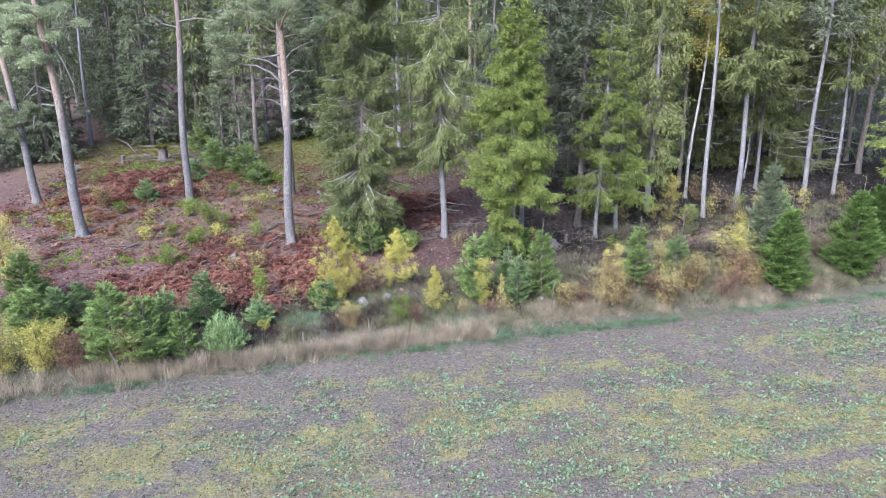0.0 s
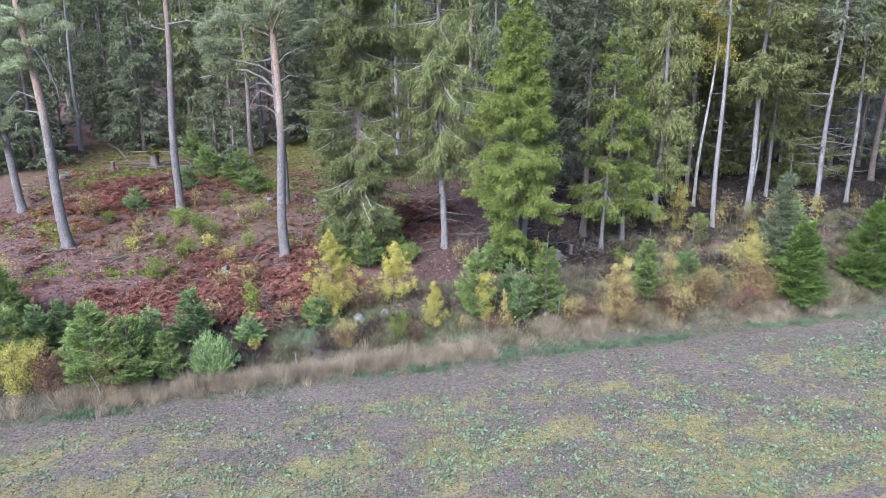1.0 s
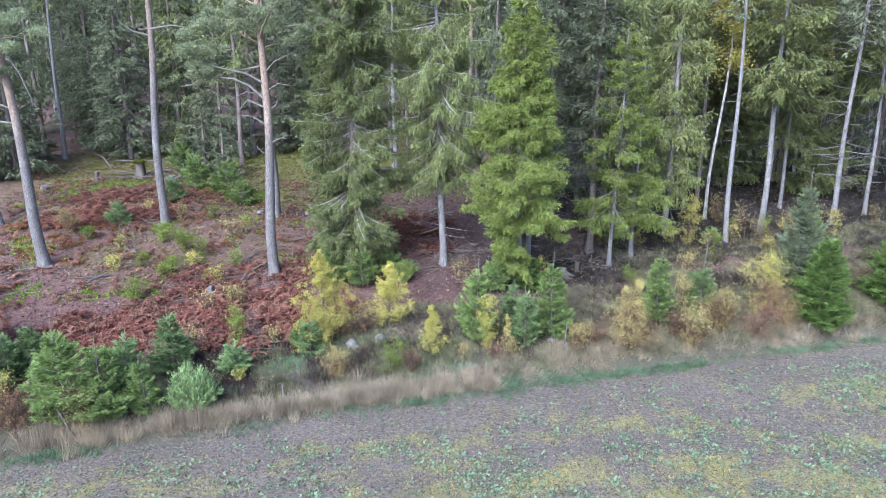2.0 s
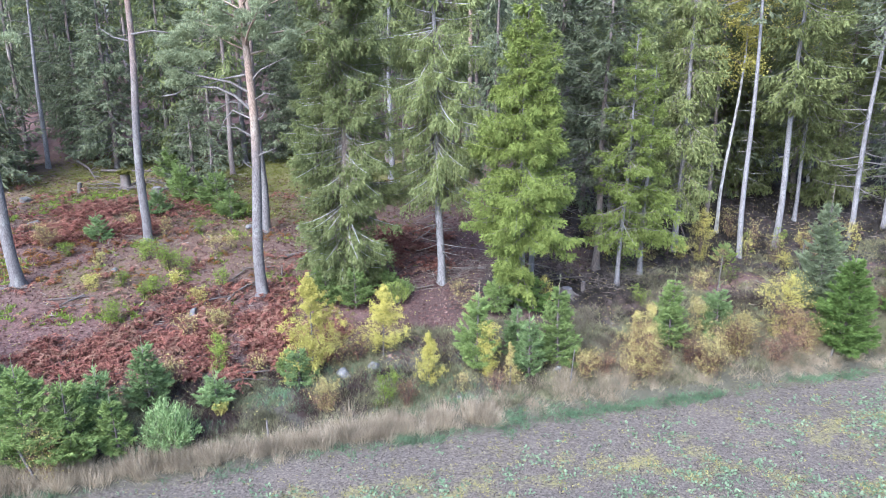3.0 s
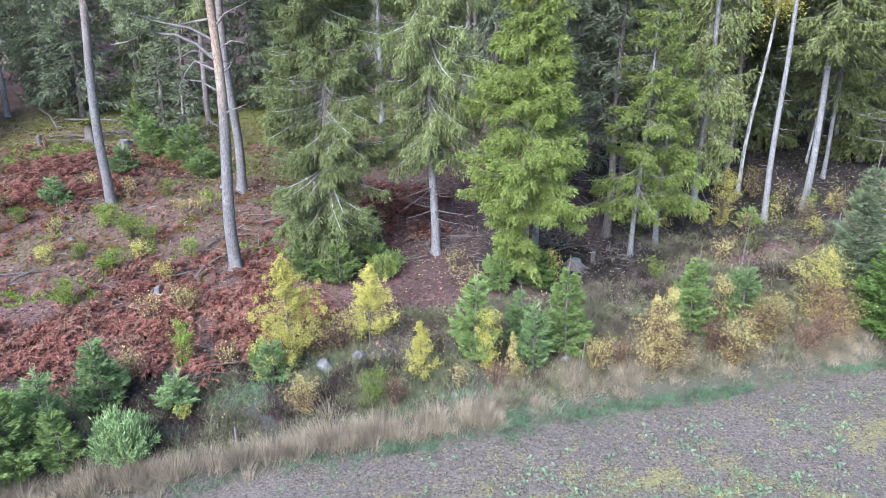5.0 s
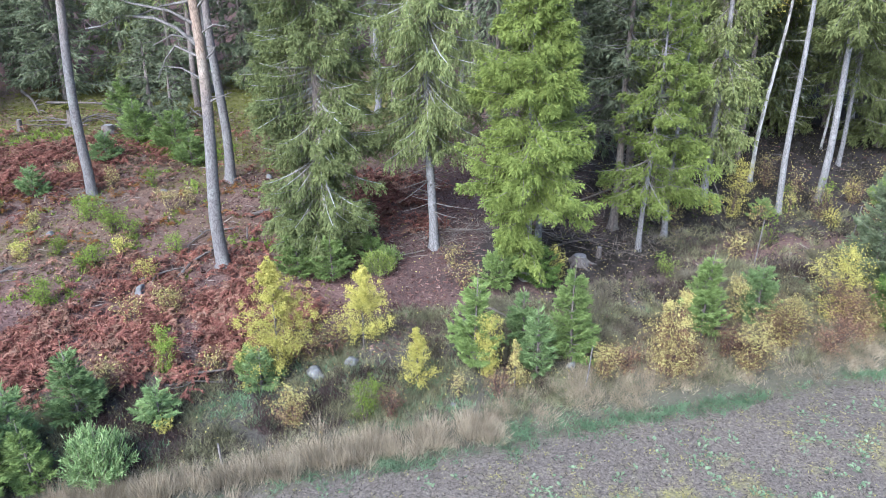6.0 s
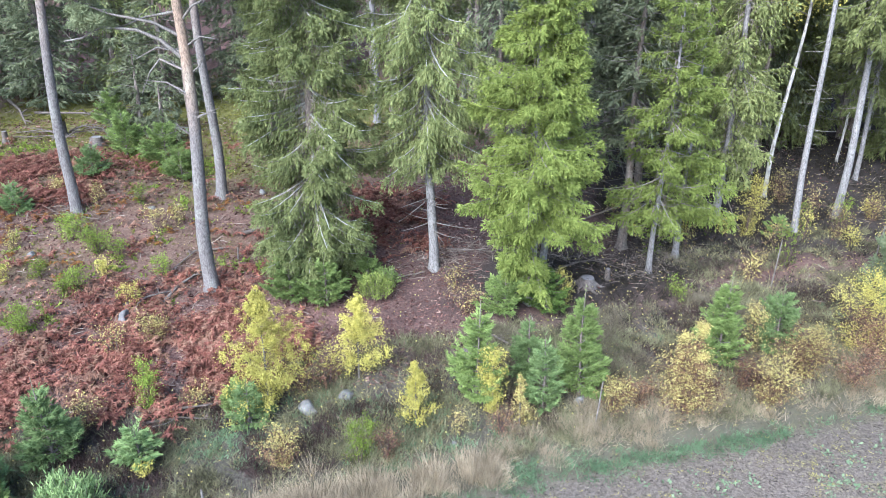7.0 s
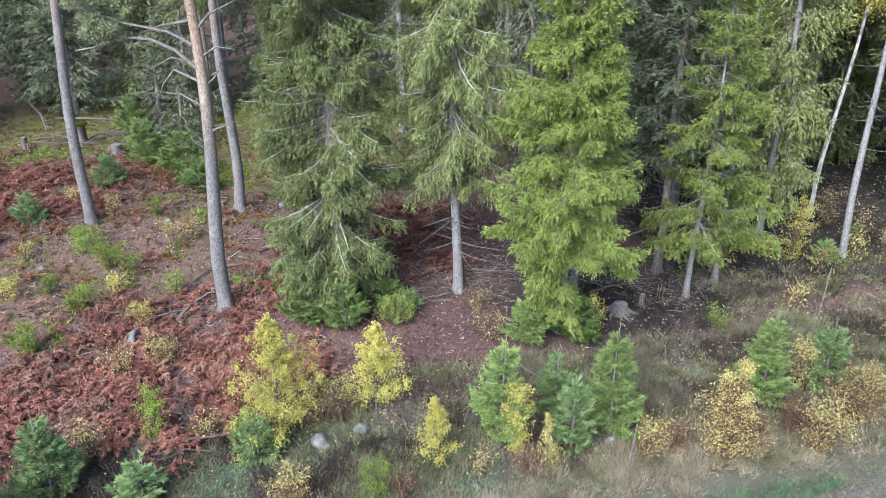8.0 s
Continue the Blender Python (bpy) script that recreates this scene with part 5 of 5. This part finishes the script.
stuff("bleached_grass", v, q, GRASS_TAN, "bleached pinkish-tan grass tussocks on the bank", "grass")
x, y = spread(20000, -13, 30, 29, 44, lambda x, y: (dist(x, y) > 1.2) * (dist(x, y) < 6) * np.clip(np.clip(lattice(x, y, 1.6, 64) * 3.2 - 1.75, 0, 1) + 1.2 * blob(x, y, -9.2, 32.0, 1.3, 0.8) + 0.5 * blob(x, y, 0.9, 36.5, 1.5, 1.2), 0, 0.75))
v, q = tufts(x, y, 34, 0.34, 0.02, 0.6, wide=0.12)
stuff("heather", v, q, HEATHER, "dark purple-brown heather and dead stalks on the bank", "undergrowth")
x, y = spread(22000, -24, 30, 24, 44, lambda x, y: (dist(x, y) > 0.8) * (dist(x, y) < 5) * np.clip(lattice(x, y, 1.7, 54) * 2 - 0.95, 0.02, 1) * (bracken_mask(x, y) < 0.3))
v, q = tufts(x, y, 16, 0.25, 0.024, 0.7)
stuff("bank_grass", v, q, GRASS_GREEN, "patches of green grass and moss on the bank", "grass")
x, y = spread(26000, -32, 8, 36, 68, lambda x, y: np.clip(moss_mask(x, y) * 0.8 + 0.09 * (lattice(x, y, 1.5, 55) > 0.65), 0, 1))
v, q = tufts(x, y, 9, 0.13, 0.045, 0.9)
stuff("moss", v, q, MOSS_TUFT, "olive moss and bilberry on the clearing's floor", "moss")
# brushwood under the spruces, its colour darkened to stand for canopy shade
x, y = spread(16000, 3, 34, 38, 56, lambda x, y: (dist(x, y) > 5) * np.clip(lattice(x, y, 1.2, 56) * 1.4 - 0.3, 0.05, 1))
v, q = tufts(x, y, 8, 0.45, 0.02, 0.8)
stuff("brushwood", v, q, BRUSH_SHADED, "thin twigs and brushwood under the spruces, canopy shade in their colour", "brushwood")

x, y = spread(15000, -26, -4, 36, 54, lambda x, y: np.clip(lattice(x, y, 1.4, 59) * 2.4 - 1.35, 0, 1) * (0.4 + 0.6 * lattice(x, y, 0.5, 60)))
v, q = tufts(x, y, 10, 0.2, 0.06, 0.8)
stuff("bilberry", v, q, LEAF_GREEN, "low yellow-green bilberry and shoots in the clearing", "undergrowth")

x = np.concatenate([cx + sx * rng.normal(size=260) for cx, sx in ((8.4, 0.9), (7.4, 0.9), (0.4, 0.8), (5.4, 1.0), (9.9, 0.7), (2.0, 0.8), (-15.2, 0.8))])
y = np.concatenate([cy + 0.6 * rng.normal(size=260) for cy in (42.2, 44.2, 42.5, 43.4, 43.4, 43.6, 44.6)])
n = len(x)
v, q = blades(feet(x, y, -0.05) + np.stack([np.zeros(n), np.zeros(n), 0.4 * rng.random(n) ** 2], 1), rng.normal(size=(n, 3)) * (1, 1, 0.3), 0.4 + 0.9 * rng.random(n), 0.017, fat=0.3)
stuff("dry_twigs", v, q, TWIG, "tangled grey dry twigs at the feet of the trees", "twigs")

# fallen leaves and twigs
x, y = spread(45000, -24, 30, 26, 56, lambda x, y: (dist(x, y) > 1) * (0.12 + 0.35 * np.exp(-((dist(x, y) - 4) / 3) ** 2) + 0.3 * (x > 4)))
n = len(x)
v, q = blades(feet(x, y, -0.05) + np.stack([np.zeros(n), np.zeros(n), 0.25 * rng.random(n) ** 2], 1), rng.normal(size=(n, 3)) * (1, 1, 0.35), 0.07, 0.055)
stuff("fallen_leaves", v, q, LEAF_GOLD, "small yellow fallen leaves scattered on bank and floor", "leaves")
x, y = spread(16000, -30, 30, 33, 62, lambda x, y: (dist(x, y) > 3.0) * 0.5 * np.clip(lattice(x, y, 2.5, 57) * 1.6 - 0.3, 0.1, 1))
n = len(x)
v, q = blades(feet(x, y, -0.04), rng.normal(size=(n, 3)) * (1, 1, 0.12), 0.25 + 0.7 * rng.random(n) ** 2, 0.018 + 0.02 * rng.random(n))
stuff("twigs", v, q, TWIG, "grey twigs and sticks lying on the forest floor", "twigs")

x, y = spread(110000, -27, 28, 33, 58, lambda x, y: (dist(x, y) > 4.5) * (0.25 + 0.75 * lattice(x, y, 0.8, 58)) * np.where(x > 2, 0.12, 1.0))
n = len(x)
v, q = blades(feet(x, y, -0.03), rng.normal(size=(n, 3)) * (1, 1, 0.35), 0.1 + 0.1 * rng.random(n), 0.07, tri=True)
stuff("litter", v, q, LITTER, "red-brown dead leaves, needles and bark bits on the forest floor", "litter")

# the field: rape rosettes, low weeds and straw
x, y = spread(62000, -24, 26, 7, 37, lambda x, y: 0.5 * crop_mask(x, y) + 0.05 * np.clip((-dist(x, y) - 1) / 3, 0, 1))
n = len(x)
who = np.repeat(np.arange(n), 8)
a = ang(len(who))
el = 0.1 + 0.6 * rng.random(len(who))
scale_n = (0.7 + 0.7 * rng.random(n))[who]
d = np.stack([np.cos(a), np.sin(a), el], 1)
v, q = blades(feet(x, y)[who] + d * (0.03 + 0.08 * rng.random((len(who), 1))) * scale_n[:, None], d, 0.105 * scale_n * (0.5 + 0.7 * rng.random(len(who))), 0.066 * scale_n, np.array([[0, 0, 1.0]]) + rng.normal(size=(len(who), 3)) * 0.4, 0.6)
stuff("rape_plants", v, q, CROP, "pale green leafy rape rosettes growing in patches on the field", "crop")
x, y = spread(90000, -22, 26, 17, 37, lambda x, y: 0.5 * weed_mask(x, y) + 0.04)
v, q = tufts(x, y, 6, 0.07, 0.036, 1.3, wide=0.055)
stuff("field_weeds", v, q, WEED, "yellow-green low weeds in rows on the field", "weeds")
x, y = spread(130000, -22, 26, 17, 37, lambda x, y: 0.5 * (dist(x, y) < 1.0))
n = len(x)
v, q = blades(feet(x, y, -0.02), rng.normal(size=(n, 3)) * (1, 1, 0.3), 0.06 + 0.1 * rng.random(n), 0.03, tri=True)
stuff("straw", v, q, STUBBLE, "bits of straw strewn over the field's soil", "straw")


# ---- stones, stumps, dead wood, stakes ----
def boulder(x, y, sx, sy, sz, label):
    """A split granite block: a ball cut by a dozen planes, its edges worn, its faces uneven."""
    sx, sy, sz = sx * 0.95, sy * 0.95, sz * 1.0
    cuts = unit(rng.normal(size=(13, 3)))
    depth = 0.5 + 0.28 * rng.random(13)
    bm = bmesh.new()
    bmesh.ops.create_icosphere(bm, subdivisions=4, radius=1)
    off = Vector((x * 3.1, y * 1.7, 5.0))
    for vert in bm.verts:
        c = np.array(vert.co)
        away = cuts @ c
        k = min(1.0, float(np.min(np.where(away > 0.05, depth / np.maximum(away, 0.05), 9.0))))
        k *= 1 + 0.1 * noise.noise(vert.co * 1.7 + off) + 0.05 * noise.noise(vert.co * 6 + off)
        vert.co = Vector((vert.co.x * sx * k, vert.co.y * sy * k, vert.co.z * sz * k))
    me = bpy.data.meshes.new("boulder")
    bm.to_mesh(me)
    bm.free()
    me.materials.append(STONE)
    me.polygons.foreach_set("use_smooth", np.ones(len(me.polygons), bool))
    ob = new("boulder", me)
    ob.matrix_basis = pose(x, y, level(x, y) + sz * 0.25, 0, 0, (x * 53) % 360)
    return tagged(ob, label, "stone")


for x, y, sx, sy, sz, text in [
        (-11.1, 38.3, 0.5, 0.35, 0.3, "pale granite boulder among bracken"), (-2.64, 34.5, 0.32, 0.25, 0.22, "pale grey stone in withered grass"), (-3.8, 33.85, 0.45, 0.35, 0.28, "grey boulder in withered grass"),
        (4.77, 34.3, 0.26, 0.22, 0.22, "pale stone under a yellow bush"), (-22.9, 48.0, 0.42, 0.35, 0.28, "mossy stone in the clearing"),
        (-10.6, 47.3, 0.3, 0.25, 0.2, "small pale stone in the clearing"), (-8.0, 47.9, 0.25, 0.2, 0.16, "small pale stone in the clearing"),
        (-16.0, 41.9, 0.22, 0.2, 0.18, "small pale stone in the clearing"), (0.75, 32.6, 0.12, 0.1, 0.1, "small white stone on the bank"), (-25.5, 52.2, 0.45, 0.4, 0.3, "mossy stone at the wood's edge"),
        (-12.3, 45.5, 0.25, 0.2, 0.15, "small pale stone in the clearing"), (-7.2, 52.5, 0.35, 0.3, 0.22, "pale stone on moss")]:
    boulder(x, y, sx, sy, sz, text)


def stump(x, y, r, h, label, moss=False):
    ob = thing("tree_stump", x, y, label, "stump", sink=0.05)
    k = ang(1)[0]
    p = np.array([(0, 0, -0.1), (0, 0, 0.08), (0.01, 0, 0.25), (0.02, 0.01, h * 0.7), (0.03, 0.02, h)])
    v, q = tube(p, [r * 1.6, r * 1.35, r * 1.1, r, r * 0.96], 12)
    v[:, :2] *= 1 + 0.12 * np.sin(np.arctan2(v[:, 1:2], v[:, 0:1]) * 5 + k)
    wood = part("wood", v, q, DEADWOOD, ob, "", True)
    top = tube([(0.03, 0.02, h - 0.02), (0.03, 0.02, h + 0.01)], [r * 0.9, r * 0.85], 12)
    part("cut_face", *top, BARK_PALE, wood)
    fin = tube([(0.03, 0.02, h + 0.005), (0.03, 0.02, h + 0.02)], [r * 0.84, 0.01], 12)
    part("cut_core", *fin, BARK_PALE, wood)
    if moss:
        n = 900
        t = ang(n)
        rr = r * 1.5 * np.sqrt(rng.random(n))
        v, q = blades(np.stack([rr * np.cos(t), rr * np.sin(t), h - 0.12 * rng.random(n) + 0.05], 1), rng.normal(size=(n, 3)) + np.array([0, 0, 0.8]), 0.14, 0.06)
        part("moss_cap", v, q, MOSS_TUFT, wood, "olive moss cap")
    for s in range(6):
        b = k + s * 1.05
        part("root", *tube([(r * 0.8 * math.cos(b), r * 0.8 * math.sin(b), 0.2), (r * 1.6 * math.cos(b), r * 1.6 * math.sin(b), 0.06), (r * 2.5 * math.cos(b + 0.2), r * 2.5 * math.sin(b + 0.2), -0.04)], [r * 0.3, r * 0.22, 0.03], 6), DEADWOOD, wood)
    return ob


stump(6.1, 41.0, 0.3, 0.35, "old grey stump with spreading roots on dark litter")
stump(-20.4, 54.9, 0.28, 1.1, "tall rotten stump with a mossy cap", True)
stump(-17.9, 53.5, 0.3, 0.5, "grey broken stump in the clearing")
stump(7.0, 41.5, 0.1, 0.5, "thin pale cut stump under the spruces")
stump(-23.0, 54.0, 0.14, 0.7, "grey broken stump in the clearing")
stump(1.2, 36.5, 0.16, 0.25, "dark low stump beside young spruces")


def log(points, r, label, name="fallen_branch", bark=None, forks=0):
    """A stick or log that lies along points of the plan (x, y, height over the ground)."""
    p = np.array(points, float)
    x0, y0 = p[0, 0], p[0, 1]
    ob = thing(name, x0, y0, label, "dead wood")
    z0 = level(x0, y0)
    q3 = np.array([(x - x0, y - y0, level(x, y) + h + r * 0.6 - z0) for x, y, h in p])
    part("wood", *tube(q3, r * np.linspace(1, 0.45, len(q3)), 7), bark or DEADWOOD, ob, "", True)
    for k in range(forks):
        s = 0.3 + 0.6 * rng.random()
        j = min(int(s * (len(q3) - 1)), len(q3) - 2)
        a = q3[j] + (q3[j + 1] - q3[j]) * (s * (len(q3) - 1) - j)
        d = rng.normal(size=3) * (0.5, 0.5, 0.12) + (0, 0, 0.12)
        part("side_branch", *tube([a, a + d * 0.6 + rng.normal(size=3) * 0.06, a + d * 1.3], [r * 0.5, r * 0.35, r * 0.15], 4), bark or DEADWOOD, ob)
    return ob


log([(-16.5, 39.6, 0.05), (-16.9, 38.7, 0.2), (-17.2, 37.9, 0.05)], 0.06, "bleached forked branch on bare litter", forks=5)
log([(-17.9, 39.0, 0.05), (-17.0, 39.3, 0.1), (-15.9, 39.5, 0.05)], 0.035, "thin dry branch on bare litter", forks=4)
log([(-19.5, 40.3, 0.05), (-20.6, 39.9, 0.15), (-21.4, 39.6, 0.05)], 0.05, "dry branches at the foot of a pine", forks=6)
log([(-26.0, 60.5, 0.3), (-24.3, 58.4, 0.4), (-22.9, 56.2, 0.1)], 0.1, "long pale fallen pole in the clearing", "fallen_log", forks=4)
log([(-23.5, 58.5, 0.2), (-20.5, 58.2, 0.3), (-17.0, 57.6, 0.1)], 0.08, "grey fallen pole in the clearing", "fallen_log", forks=6)
for k in range(14):
    a, b_ = -20.5 + 3.6 * rng.random(), 54.0 + 2.2 * rng.random()
    t_ = ang(1)[0]
    w = 0.6 + 0.9 * rng.random()
    log([(a, b_, 0.05), (a + w * math.cos(t_), b_ + 0.6 * w * math.sin(t_), 0.25 * rng.random() + 0.1), (a + 2 * w * math.cos(t_), b_ + 1.2 * w * math.sin(t_), 0.1)], 0.035 + 0.03 * rng.random(), "grey dry branch in a brush heap", forks=3)
log([(-8.1, 44.0, 0.05), (-6.8, 44.8, 0.1), (-5.6, 45.3, 0.15)], 0.1, "grey fallen log on the forest floor", "fallen_log", forks=3)
log([(-10.0, 38.9, 0.05), (-9.6, 40.2, 0.15), (-8.6, 41.7, 0.1)], 0.08, "dark fallen branch beside a pine", forks=3)
log([(-8.4, 43.0, 0.05), (-9.6, 42.4, 0.15), (-10.3, 41.0, 0.1)], 0.05, "dark curved branch beside a pine", forks=2)
log([(-11.3, 38.9, 0.1), (-10.4, 39.4, 0.2), (-9.8, 39.9, 0.1)], 0.05, "dry branch beside a boulder", forks=4)
log([(-7.9, 33.6, 0.1), (-6.9, 33.9, 0.15), (-5.9, 34.3, 0.1)], 0.05, "dark stick on the bank", forks=4)
log([(-8.5, 33.0, 0.1), (-7.6, 33.3, 0.12), (-6.6, 33.3, 0.1)], 0.045, "dark stick on the bank", forks=3)
log([(3.0, 36.9, 0.1), (2.2, 37.4, 0.15), (1.4, 37.4, 0.1)], 0.05, "grey dry branch on the bank", forks=4)
log([(5.0, 41.9, 0.1), (6.1, 42.6, 0.1), (7.4, 42.8, 0.15)], 0.05, "grey dry branch under the spruces", forks=5)
log([(-0.3, 41.9, 0.05), (-1.2, 41.5, 0.1), (-1.9, 41.9, 0.1)], 0.035, "dry twigs at the foot of a spruce", forks=7)
log([(0.6, 42.8, 0.5), (1.6, 42.7, 0.5), (2.7, 42.9, 0.35)], 0.03, "dry twiggy branch under a spruce", forks=8)
log([(6.6, 45.2, 0.6), (8.2, 45.7, 0.9), (10.0, 46.0, 1.0)], 0.05, "leaning dry branch under the spruces", forks=6)
log([(13.5, 45.0, 0.1), (13.0, 45.6, 1.2), (12.6, 46.0, 2.4)], 0.03, "leaning pale dead stem", forks=3)


def stake(x, y, h, r, label, name="stake", tilt=0.0):
    ob = thing(name, x, y, label, "stake", sink=0.1)
    part("pole", *tube([(0, 0, 0), (tilt * h * 0.5, 0, h * 0.5), (tilt * h, 0.02, h + 0.1)], [r, r * 0.95, r * 0.8], 7), BARK_DEAD, ob, "", True)
    return ob


stake(16.65, 36.05, 0.95, 0.06, "short weathered stake in the verge", tilt=0.12)
stake(-6.0, 30.1, 0.8, 0.04, "short pale stake in dry grass", tilt=-0.05)
stake(13.4, 41.0, 2.0, 0.025, "thin dead stem in withered grass", "dead_stem", 0.05)
stake(17.0, 40.8, 2.6, 0.03, "thin dead stem in withered grass", "dead_stem", 0.08)
stake(5.1, 33.4, 1.6, 0.025, "thin pale birch stem beside a bush", "dead_stem", 0.08)
stake(-12.7, 27.5, 1.3, 0.05, "broken pale leaning stem in a bush", "dead_stem", -0.45)
stake(-7.9, 42.4, 0.5, 0.03, "thin dead stub in the clearing", "dead_stem", 0.1)
